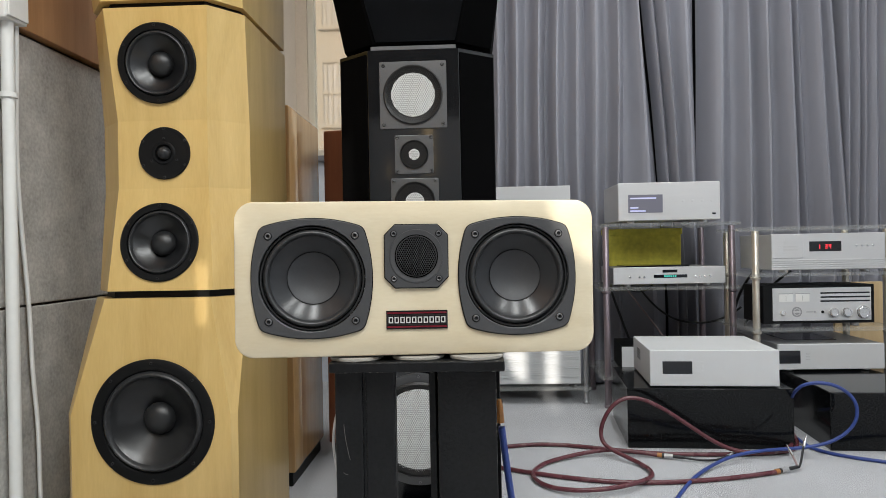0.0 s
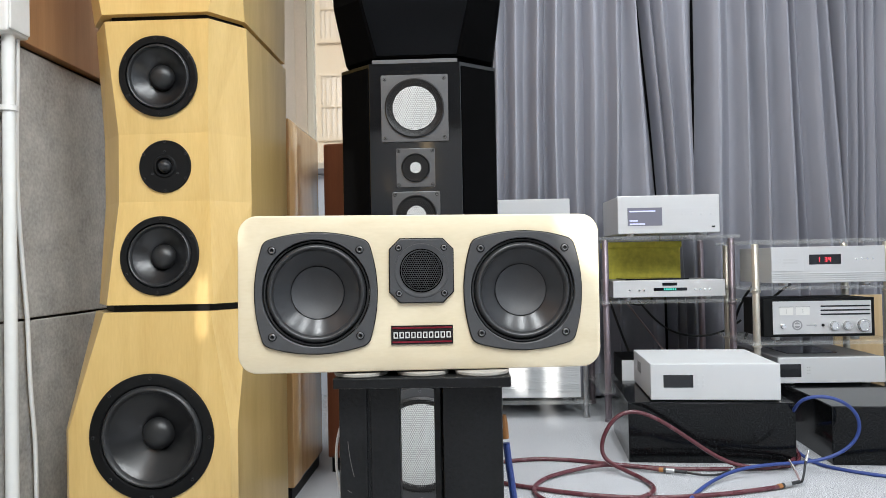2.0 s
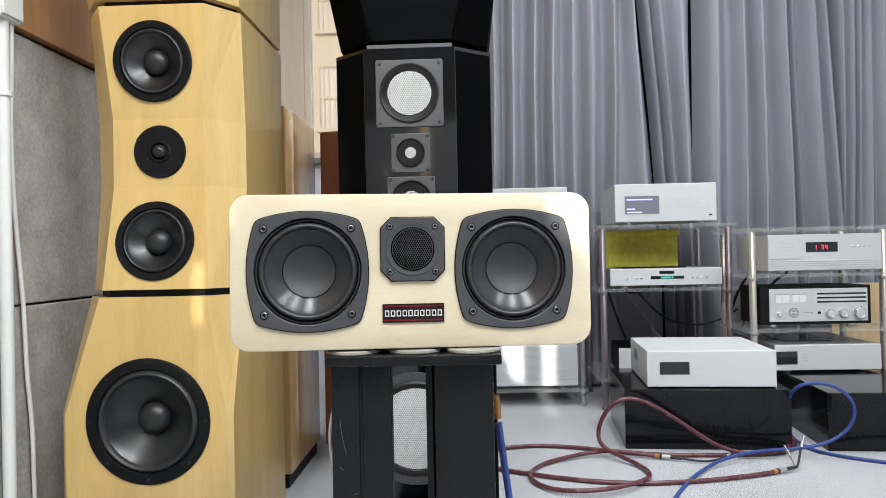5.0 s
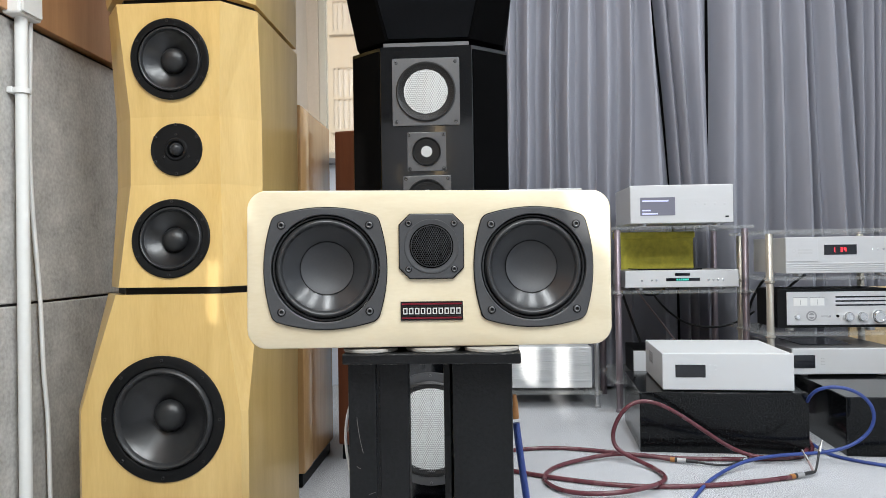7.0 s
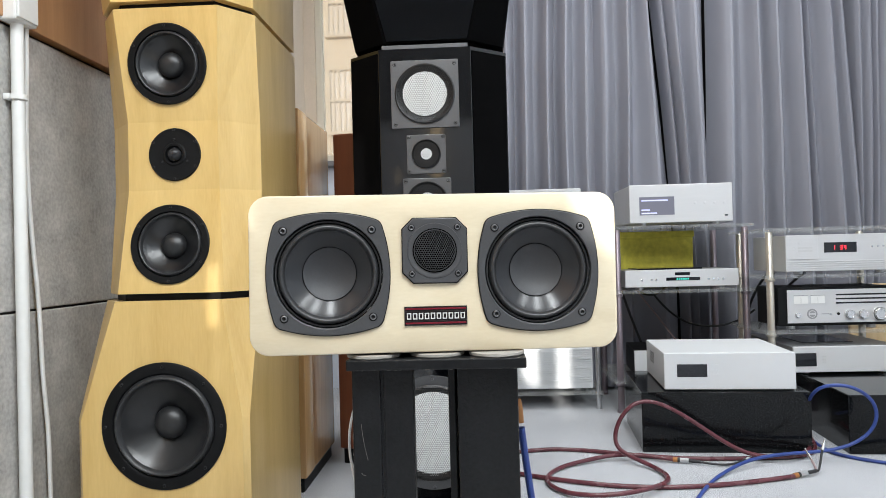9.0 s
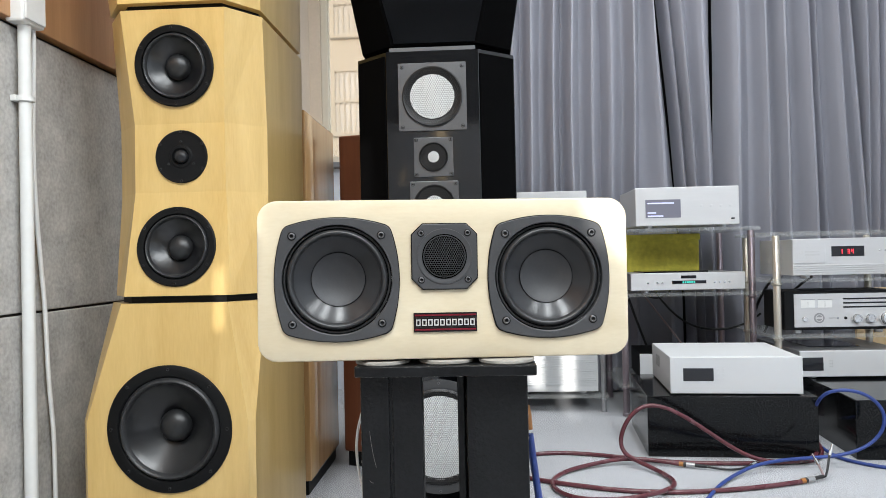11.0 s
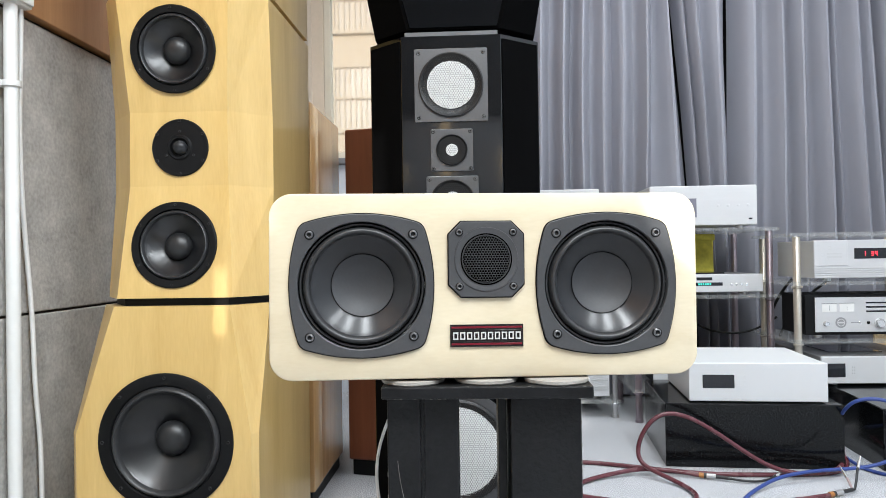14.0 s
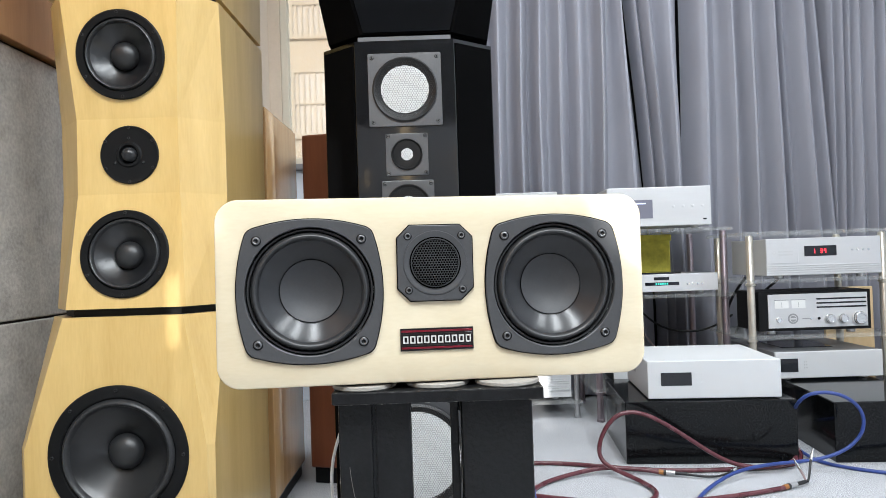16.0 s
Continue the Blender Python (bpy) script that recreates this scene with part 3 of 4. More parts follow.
# ---- loudspeaker drivers ----
def round_driver(parent, name, r, m, screw_n=6, cap=0.32, rim=0.86, dome=False, label=""):
    """A round driver facing -y: flange, surround, cone and dust cap."""
    fl = part(name, lathe([(r * rim * 0.97, -0.03), (r * rim * 0.97, 0.0), (r * rim, 0.003), (r * 0.97, 0.0035), (r, 0.0015), (r, -0.001), (r * 0.9, -0.001)], 64), BLACKPLASTIC, parent, label, smooth=True)
    fl.matrix_basis = m
    q = r * rim * 0.975
    if dome:
        part("dome_plate", lathe([(r * 0.9, 0.003), (r * 0.45, 0.003), (r * 0.40, 0.0055), (r * 0.33, 0.0055), (r * 0.27, -0.001)], 48), BLACKPLASTIC, fl, smooth=True)
        part("dome", lathe([(r * 0.28, -0.001), (r * 0.26, 0.005), (r * 0.2, 0.0105), (r * 0.1, 0.0135), (0, 0.0145)], 32), SHINYCONE, fl, "dark satin dome", smooth=True)
        screws(fl, [(0.56 * r * math.cos(radians(a)), 0.56 * r * math.sin(radians(a))) for a in (90, 210, 330)], 0.0022, -0.003, DARKMESH)
    else:
        s0, s1 = q, q * 0.86
        sur = [(s0 + (s1 - s0) * k / 8, -0.001 + 0.008 * (q / 0.08) ** 0.5 * math.sin(math.pi * k / 8)) for k in range(9)]
        part("surround", lathe(sur, 64), RUBBER, fl, smooth=True)
        rc = r * cap
        depth = q * 0.36
        cone = [(s1 + (rc * 0.9 - s1) * k / 10, -0.001 - depth * (k / 10) ** 0.85) for k in range(11)]
        part("cone", lathe(cone, 64), CONE, fl, smooth=True)
        d0 = -depth * 0.93
        part("dust_cap", lathe([(rc * math.cos(radians(a)), d0 + rc * 0.75 * math.sin(radians(a))) for a in range(0, 91, 10)], 40), DUSTCAP, fl, smooth=True)
    screws(fl, [(r * 0.93 * math.cos(radians(90 + 360 * k / screw_n)), r * 0.93 * math.sin(radians(90 + 360 * k / screw_n))) for k in range(screw_n)], 0.0026 if r < 0.1 else 0.003, -0.003, DARKMESH)
    return fl


# ---- honey-coloured wooden tower loudspeaker ----
def bevelled(wf, wo, y0, db, yb, z):
    return [(-wf, y0, z), (wf, y0, z), (wo, y0 + db, z), (wo, yb, z), (-wo, yb, z), (-wo, y0 + db, z)]


def shifted(ring, dx):
    return [(x + dx, y, z) for x, y, z in ring]


tower = thing("tower_loudspeaker", "tall honey-maple tower loudspeaker with faceted stacked cabinets", "loudspeaker", pose(-0.553, 0.63, 0))
low = part("lower_cabinet", softened(loft([shifted(bevelled(0.159, 0.170, -0.03, 0.012, 0.36, 0.02), -0.021), shifted(bevelled(0.160, 0.171, -0.03, 0.012, 0.36, 0.383), -0.021), shifted(bevelled(0.106, 0.158, -0.028, 0.07, 0.36, 0.612), -0.003)]), 0.002), BIRCH, tower)
part("plinth", box(-0.14, 0.14, 0.0, 0.34, 0, 0.02), BLACKPLASTIC, tower, "black plinth")
part("spacer", loft([bevelled(0.096, 0.147, -0.012, 0.07, 0.35, 0.612), bevelled(0.096, 0.147, -0.012, 0.07, 0.35, 0.626)]), BLACKPLASTIC, tower, "black recessed spacer")
up = part("upper_cabinet", softened(loft([shifted(bevelled(0.106, 0.157, -0.026, 0.07, 0.36, 0.626), 0.002), shifted(bevelled(0.092, 0.155, 0.0, 0.07, 0.36, 0.83), 0.002), shifted(bevelled(0.091, 0.155, 0.0, 0.07, 0.36, 0.966), 0.002), shifted(bevelled(0.104, 0.157, -0.026, 0.07, 0.36, 1.186), 0.002)]), 0.002), BIRCH, tower)
part("spacer", loft([bevelled(0.095, 0.146, -0.010, 0.07, 0.35, 1.186), bevelled(0.095, 0.146, -0.010, 0.07, 0.35, 1.199)]), BLACKPLASTIC, tower, "black recessed spacer")
part("top_cabinet", softened(loft([bevelled(0.106, 0.157, -0.028, 0.07, 0.36, 1.199), bevelled(0.152, 0.16, -0.03, 0.01, 0.36, 1.43), bevelled(0.15, 0.157, -0.03, 0.01, 0.36, 1.8)]), 0.002), BIRCH, tower)
drilled(low, [(-0.0155, 0.369, 0.1025, 0, -0.031)])
drilled(up, [(-0.002, 0.722, 0.0655, -7.1, -0.013), (0.0, 1.077, 0.0655, 6.7, -0.0145)])
round_driver(tower, "woofer", 0.1235, pose(-0.0155, -0.031, 0.369), 8, 0.26, 0.83)
round_driver(tower, "midrange", 0.079, pose(-0.002, -0.0155, 0.722, -7.1), 6, 0.32, 0.83)
round_driver(tower, "tweeter", 0.0525, pose(0.0055, -0.001, 0.9), 6, dome=True)
round_driver(tower, "midrange", 0.079, pose(0.0, -0.016, 1.077, 6.7), 6, 0.32, 0.83)

# ---- second wooden cabinet and the red-brown one ----
cab2 = thing("wooden_cabinet_loudspeaker", "glossy orange-brown veneered cabinet on a black plinth", "loudspeaker", pose(-0.468, 1.31, 0))
part("cabinet", box(-0.298, -0.002, 0.1, 0.41, 0.045, 1.13, 0.005), TEAKSHADE, cab2)
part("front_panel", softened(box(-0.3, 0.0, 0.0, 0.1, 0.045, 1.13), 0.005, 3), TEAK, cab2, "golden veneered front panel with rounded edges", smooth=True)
part("plinth", box(-0.285, -0.012, 0.015, 0.4, 0.0, 0.045, 0.003), BLACKPLASTIC, cab2, "black plinth")
red = thing("red_brown_cabinet_loudspeaker", "red-brown veneered loudspeaker cabinet standing on the floor", "loudspeaker", pose(-0.432, 1.62, 0, 0, 0, -14))
part("cabinet", box(0.0, 0.3, 0.0, 0.36, 0.05, 1.102, 0.006), CHERRY, red)
part("plinth", box(0.01, 0.29, 0.01, 0.35, 0.0, 0.05, 0.002), BLACKPLASTIC, red, "black plinth")


# ---- black gloss tower loudspeaker ----
def square_driver(parent, half, m, ring, white, cell, corner_screws=True):
    pl = part("driver_plate", extrude_outline(rounded(2 * half, 2 * half, 0.003, 3), -0.004, 0.0, 0.0008), GUNMETAL, parent, "gunmetal driver plate")
    pl.matrix_basis = m
    part("ring", moved(lathe([(ring, 0), (ring, 0.003), (ring * 0.96, 0.0045), (ring * 0.86, 0.001), (white, 0.0006), (white * 0.9, 0.0006)], 56), 0, -0.004, 0), DARKMESH, pl, "dark ring", smooth=True)
    part("cone", moved(lathe([(white, 0.0012), (white * 0.6, 0.002), (0, 0.0024)], 48), 0, -0.004, 0), WHITECONE, pl, "white cone", smooth=True)
    part("grille", moved(hex_mesh(white, cell, cell * 0.2, 0.0012), 0, -0.0078, 0), MESHWIRE, pl, "fine hexagonal mesh")
    part("outer_grille", moved(hex_mesh(ring * 0.95, cell, cell * 0.2, 0.0022, white), 0, -0.0082, 0), DARKMESH, pl, "fine dark hexagonal mesh")
    if corner_screws:
        k = half * 0.88
        screws(pl, [(-k, -k), (k, -k), (-k, k), (k, k)], 0.0026, -0.004)
    return pl


black = thing("black_tower_loudspeaker", "tall piano-black tower loudspeaker with white mesh-covered drivers", "loudspeaker", pose(-0.047, 0.72, 0))


def offset_front(z):
    return [(-0.101, 0.0, z), (0.09, 0.0, z), (0.166, 0.06, z), (0.166, 0.5, z), (-0.170, 0.5, z), (-0.170, 0.06, z)]


part("lower_cabinet", softened(loft([offset_front(0.03), offset_front(1.118)]), 0.005, 4), GLOSSBLACK, black, smooth=True)
part("side_panel", extrude_outline([(-0.042, 0.04), (0.042, 0.04), (0.042, 1.11), (-0.042, 1.11)], -0.002, 0.001), MATTBLACK, black).matrix_basis = pose(-0.1355, 0.03, 0, 0, 0, -41.0)
part("side_panel", extrude_outline([(-0.045, 0.04), (0.045, 0.04), (0.045, 1.11), (-0.045, 1.11)], -0.002, 0.001), MATTBLACK, black).matrix_basis = pose(0.128, 0.03, 0, 0, 0, 38.3)
part("base", box(-0.17, 0.17, 0.0, 0.52, 0, 0.03, 0.004), BLACKPLASTIC, black)
part("spacer", loft([bevelled(0.08, 0.14, 0.014, 0.06, 0.48, 1.118), bevelled(0.08, 0.14, 0.014, 0.06, 0.48, 1.132)]), MATTBLACK, black, "black recessed spacer")
part("front_strip", box(-0.095, 0.085, 0.004, 0.014, 1.1185, 1.1275, 0.001), GUNMETAL, black, "grey strip under the upper cabinet")
part("upper_cabinet", softened(loft([bevelled(0.09, 0.160, 0.004, 0.06, 0.5, 1.132), bevelled(0.117, 0.178, -0.028, 0.05, 0.5, 1.245), bevelled(0.128, 0.19, -0.04, 0.04, 0.5, 1.75)]), 0.003), MATTBLACK, black)
part("upper_front", softened(loft([bevelled(0.084, 0.085, 0.0, 0.003, 0.006, 1.135), bevelled(0.111, 0.112, -0.032, 0.003, -0.026, 1.246), bevelled(0.121, 0.122, -0.044, 0.003, -0.038, 1.745)]), 0.0015), GLOSSBLACK, black, "gloss black front panel")
square_driver(black, 0.0705, pose(-0.006, 0, 1.022), 0.0625, 0.046, 0.0048)
square_driver(black, 0.0405, pose(-0.006, 0, 0.897), 0.03, 0.0115, 0.0042)
square_driver(black, 0.05, pose(-0.006, 0, 0.797), 0.043, 0.02, 0.0042)
bw = part("woofer_flange", lathe([(0.1, -0.002), (0.1, 0.004), (0.104, 0.005), (0.117, 0.004), (0.118, 0.0)], 64), FRAMEGREY, black, smooth=True)
bw.matrix_basis = pose(-0.006, 0, 0.32)
part("ring", lathe([(0.102, 0.002), (0.094, 0.006), (0.084, 0.002)], 64), DARKMESH, bw, "dark ring", smooth=True)
part("cone", lathe([(0.085, 0.002), (0.05, 0.004), (0, 0.006)], 64), WHITECONE, bw, "white cone", smooth=True)
part("grille", moved(hex_mesh(0.086, 0.0046, 0.0011, 0.004), 0, -0.0095, 0), MESHWIRE, bw, "fine hexagonal mesh")
part("outer_grille", moved(hex_mesh(0.101, 0.0046, 0.0011, 0.006, 0.085), 0, -0.0075, 0), DARKMESH, bw, "fine dark hexagonal mesh")
screws(bw, [(0.111 * math.cos(radians(90 + 45 * k)), 0.111 * math.sin(radians(90 + 45 * k))) for k in range(8)], 0.0028, -0.004)

# ---- the small maple loudspeaker on its stand ----
BW, BH = 0.3952, 0.1695
small = thing("bookshelf_loudspeaker", "pale maple loudspeaker lying on its side with two black woofers", "loudspeaker", pose(0.001, 0.0, 0.6665, -0.7, 0.38, 6.6))
cabm = extrude_outline([(x + 0.0035, z + 0.0007) for x, z in rounded(BW, BH, 0.021, 10)], 0.0, 0.26, 0.0022)
case = part("cabinet", cabm, MAPLE, small, smooth=True)
drilled(case, [(-0.1105, 0.0016, 0.0600, 0, 0), (0.1146, 0.0016, 0.0600, 0, 0)])


def bowed_woofer(cx, cz, turned):
    fr = part("woofer_frame", bmesh.new(), FRAMEGREY, small, "charcoal woofer frame with bowed sides")
    out = squircle(0.0651, 0.0078, 0.0111)
    n = len(out)
    bm = bmesh.new()
    rings = []
    inner_r = 0.0578
    for k in range(n):
        a = math.atan2(out[k][1], out[k][0])
        x, z = out[k]
        ix, iz = inner_r * math.cos(a), inner_r * math.sin(a)
        s = 1 - 0.0007 / math.hypot(x, z)
        rings.append([bm.verts.new(p) for p in ((x, 0.001, z), (x, -0.0026, z), (x * s, -0.0032, z * s), (ix * 1.012, -0.0032, iz * 1.012), (ix, -0.0026, iz), (ix * 0.995, 0.006, iz * 0.995))])
    for k in range(n):
        a, b = rings[k], rings[(k + 1) % n]
        for j in range(5):
            bm.faces.new((a[j], b[j], b[j + 1], a[j + 1]))
    bmesh.ops.recalc_face_normals(bm, faces=bm.faces)
    bm.to_mesh(fr.data)
    bm.free()
    fr.data.polygons.foreach_set("use_smooth", [True] * len(fr.data.polygons))
    fr.data.set_sharp_from_angle(angle=radians(35))
    fr.matrix_basis = pose(cx, 0, cz, 0, turned, 0)
    # black strip wider than the frame draws the shade gap round it
    shade_edge = squircle(0.0659, 0.0078, 0.0118)
    bm = bmesh.new()
    strip = [[bm.verts.new((x * q, y, z * q)) for q, y in ((0.96, -0.0018), (1, -0.0018), (1, 0.0008))] for x, z in shade_edge]
    for k in range(len(strip)):
        a, b = strip[k], strip[(k + 1) % len(strip)]
        for j in range(2):
            bm.faces.new((a[j], b[j], b[j + 1], a[j + 1]))
    bmesh.ops.recalc_face_normals(bm, faces=bm.faces)
    part("shade_edge", bm, MATTBLACK, fr, "black strip standing for the shade gap round the driver")
    part("basket", lathe([(0.0582, -0.004), (0.0578, -0.0075), (0.0490, -0.0085)], 72), MATTBLACK, fr, "black recess round the surround", smooth=True)
    part("gasket", lathe([(0.0567, -0.0075), (0.0566, -0.0014), (0.0561, -0.0006), (0.0549, -0.0006), (0.0544, -0.0014), (0.0541, -0.006)], 72), RUBBER, fr, smooth=True)
    sur = [(0.0532 - 0.0072 * k / 14, -0.0035 + 0.0066 * math.sin(math.pi * (0.08 + 0.86 * k / 14)) ** 0.8) for k in range(15)]
    part("surround", lathe([(0.0533, -0.006)] + sur, 72), RUBBER, fr, "black rubber roll surround", smooth=True)
    part("cone", lathe([(0.0462 - 0.0176 * k / 10, -0.0020 - 0.0125 * (k / 10) ** 0.9) for k in range(11)], 72), SHINYCONE, fr, "satin black cone", smooth=True)
    part("cap_joint", lathe([(0.0292, -0.0134), (0.0290, -0.0129), (0.0287, -0.0131)], 64), MATTBLACK, fr, "dark glue line", smooth=True)
    part("dust_cap", lathe([(0.0290, -0.0136), (0.0284, -0.0133), (0.024, -0.0171), (0.017, -0.0208), (0.009, -0.0230), (0, -0.0237)], 56), CAPGREY, fr, "matt concave dust cap", smooth=True)
    bm = bmesh.new()
    rnd = random.Random(int(cx * 1000))
    for k in range(13):
        a = radians(rnd.uniform(-82, 8))
        l_, t_ = rnd.uniform(0.0006, 0.0016), rnd.uniform(0.0002, 0.00035)
        r0 = 0.0571 + rnd.uniform(-0.0006, 0.0006)
        n0 = len(bm.verts)
        bmesh.ops.create_icosphere(bm, subdivisions=1, radius=1.0)
        bm.verts.ensure_lookup_table()
        for v in bm.verts[n0:]:
            x, y, z = v.co.x * t_, v.co.y * t_, v.co.z * l_
            v.co = (r0 * math.cos(a) + x * math.cos(a) - z * math.sin(a), 0.0024 + y, r0 * math.sin(a) + x * math.sin(a) + z * math.cos(a))
    tagged(part("glue_trace", bm, GLUE, fr, smooth=True), "dried glossy glue specks along the surround", kind="stuff")
    screws(fr, [(-0.0467, -0.0463), (0.0467, -0.0463), (-0.0467, 0.0463), (0.0467, 0.0463)], 0.0032, -0.0032)
    return fr


bowed_woofer(-0.1105, 0.0016, 0)
bowed_woofer(0.1146, 0.0016, 0)
h, c = 0.0345, 0.0115
oct_ = [(-h + c, -h), (h - c, -h), (h, -h + c), (h, h - c), (h - c, h), (-h + c, h), (-h, h - c), (-h, -h + c)]
twp = part("tweeter_plate", extrude_outline(oct_, -0.0035, 0.001, 0.0007), FRAMEGREY, small, "eight-sided charcoal tweeter plate")
twp.matrix_basis = pose(0.003, 0, 0.0245)
# dark outline round the plate, again drawn as a black strip
part("shade_edge", extrude_outline([(x * 1.024, z * 1.024) for x, z in oct_], -0.0022, 0.0008), MATTBLACK, twp, "black strip standing for the shade gap round the driver")
part("ring", lathe([(0.0295, 0.0033), (0.0291, 0.0042), (0.0265, 0.0042), (0.0248, 0.0034), (0.0226, 0.0034), (0.0222, 0.0044), (0.0214, 0.0042)], 48), FRAMEGREY, twp, smooth=True)
part("dome", lathe([(0.0238, 0.0036), (0.02, 0.004), (0.01, 0.0052), (0, 0.0056)], 40), MATTBLACK, twp, "black soft dome", smooth=True)
part("grille", moved(hex_mesh(0.0222, 0.0025, 0.0008, 0.0075), 0, -0.0044, 0), FRAMEGREY, twp, "fine black mesh")
screws(twp, [(-0.0247, -0.0247), (0.0247, -0.0247), (-0.0247, 0.0247), (0.0247, 0.0247)], 0.0026, -0.0035)
bd = part("badge", box(-0.0337, 0.0337, -0.0016, 0.001, -0.0103, 0.0103, 0.0004), BADGE, small, "black badge with dark red lines and pale mark")
bd.location = (0.003, 0, -0.0453)
for z in (-0.0076, 0.0076):
    part("red_band", box(-0.0325, 0.0325, -0.0019, -0.0012, z - 0.0009, z + 0.0009, 0.0002), BADGERED, bd)
part("inner_plate", box(-0.0325, 0.0325, -0.0022, -0.0012, -0.0055, 0.0055, 0.0003), BADGE, bd)
for k in range(10):
    # one hollow mark for each unlettered place of the name
    x = -0.0287 + k * 0.00638
    bm = bmesh.new()
    for a, b, c_, d_ in ((-0.0024, -0.0012, -0.0034, 0.0034), (0.0012, 0.0024, -0.0034, 0.0034), (-0.0012, 0.0012, 0.0022, 0.0034), (-0.0012, 0.0012, -0.0034, -0.0022)):
        box(x + a, x + b, -0.0027, -0.0018, c_, d_, bm=bm)
    part("pale_mark", bm, BADGEWHITE, bd)

stand = thing("speaker_stand", "chipped black painted wooden loudspeaker stand with two columns", "speaker stand", pose(0, 0, 0))
part("top_plate", box(-0.093, 0.0985, -0.012, 0.2, 0.565, 0.5765, 0.0015), BLACKPAINT, stand)
part("column", box(-0.090, -0.059, 0.005, 0.14, 0.03, 0.565, 0.0015), BLACKPAINT, stand)
part("column", box(-0.056, -0.0235, 0.007, 0.028, 0.03, 0.565, 0.0015), BLACKPAINT, stand)
part("groove_strip", box(-0.059, -0.056, 0.0085, 0.13, 0.03, 0.565), BLACKPAINT, stand)
part("column", box(0.0245, 0.0895, 0.005, 0.14, 0.03, 0.565, 0.0015), BLACKPAINT, stand)
part("inner_post", box(0.0135, 0.0215, 0.03, 0.12, 0.03, 0.565, 0.001), BLACKPAINT, stand)
part("base_plate", box(-0.14, 0.15, -0.05, 0.25, 0.0, 0.03, 0.003), BLACKPAINT, stand)
rnd = random.Random(4)
for k in range(46):
    # paint chips along the edges
    if k < 24:
        x, z = rnd.uniform(-0.092, 0.097), rnd.choice((0.5653, 0.5762))
        w_, h_ = rnd.uniform(0.0005, 0.0026), rnd.uniform(0.0003, 0.0008)
        y = -0.0123
    else:
        x, z = rnd.choice((-0.0898, 0.0892)), rnd.uniform(0.3, 0.55)
        w_, h_ = rnd.uniform(0.0005, 0.0012), rnd.uniform(0.001, 0.004)
        y = 0.0047
    part("paint_chip", box(x - w_ / 2, x + w_ / 2, y, y + 0.0012, z - h_ / 2, z + h_ / 2), CHIP, stand)
for pts in ([(-0.0805, 0.505), (-0.0795, 0.49), (-0.0765, 0.475), (-0.074, 0.466)], [(-0.068, 0.421), (-0.064, 0.4225), (-0.061, 0.4235)], [(-0.0815, 0.452), (-0.079, 0.449), (-0.077, 0.4495)]):
    cable("scratch", [(x, 0.0048, z) for x, z in pts], 0.00028, CHIP, stand)
for k, (x, y) in enumerate(((-0.066, 0.018), (0.003, 0.022), (0.068, 0.018))):
    pd = tagged(part("felt_pad", moved(lathe([(0, 0), (0.029, 0), (0.03, 0.001), (0.03, 0.0035), (0.029, 0.0042), (0, 0.0042)], 32), x, y, 0.5766, pose(0, 0, 0, -90)), PAD, None), "pale round pad under the loudspeaker", "pad", "round pads")


# ---- racks ----
def rack(name, label, x0, x1, y0, y1, z0, shelves, post, r, over):
    """Posts at the corners and clear shelves clamped between collars."""
    th = thing(name, label, "rack", pose(x0, y0, z0))
    w, d = x1 - x0, y1 - y0
    top = shelves[-1][0] - z0 - 0.004
    for px, py in ((0, 0), (w, 0), (0, d), (w, d)):
        p = part("post", moved(lathe([(0, 0), (r * 1.2, 0), (r * 1.2, 0.012), (r, 0.014), (r, top), (r * 0.8, top + 0.004), (0, top + 0.004)], 20), 0, 0, 0, pose(0, 0, 0, -90)), post, th, smooth=True)
        p.location = (px, py, 0)
        for a, b in shelves[:-1]:
            cl = part("collar", moved(lathe([(r, -0.006), (r * 1.35, -0.004), (r * 1.35, 0.004), (r, 0.006)], 20), 0, 0, a - z0 - 0.006, pose(0, 0, 0, -90)), post, p, smooth=True)
    for a, b in shelves:
        part("shelf", box(-over, w + over, -over, d + over, a - z0, b - z0, 0.002), ACRYLIC, th, "clear acrylic shelf")
    return th


rack("audio_rack", "rack with clear acrylic shelves and mauve-grey posts", 0.635, 1.168, 2.33, 2.74, 0, [(0.125, 0.137), (0.503, 0.518), (0.775, 0.789)], MAUVEPOST, 0.014, 0.03)
rack("audio_rack", "rack with clear acrylic shelves and champagne posts", 1.178, 1.685, 2.1, 2.42, 0.195, [(0.348, 0.362), (0.562, 0.576), (0.744, 0.758)], CHAMPAGNE, 0.014, 0.035)
rack("audio_rack", "low rack with clear shelves and satin steel posts", 0.06, 0.555, 2.42, 2.78, 0, [(0.062, 0.076), (0.78, 0.793)], STEELPOST, 0.011, 0.02)


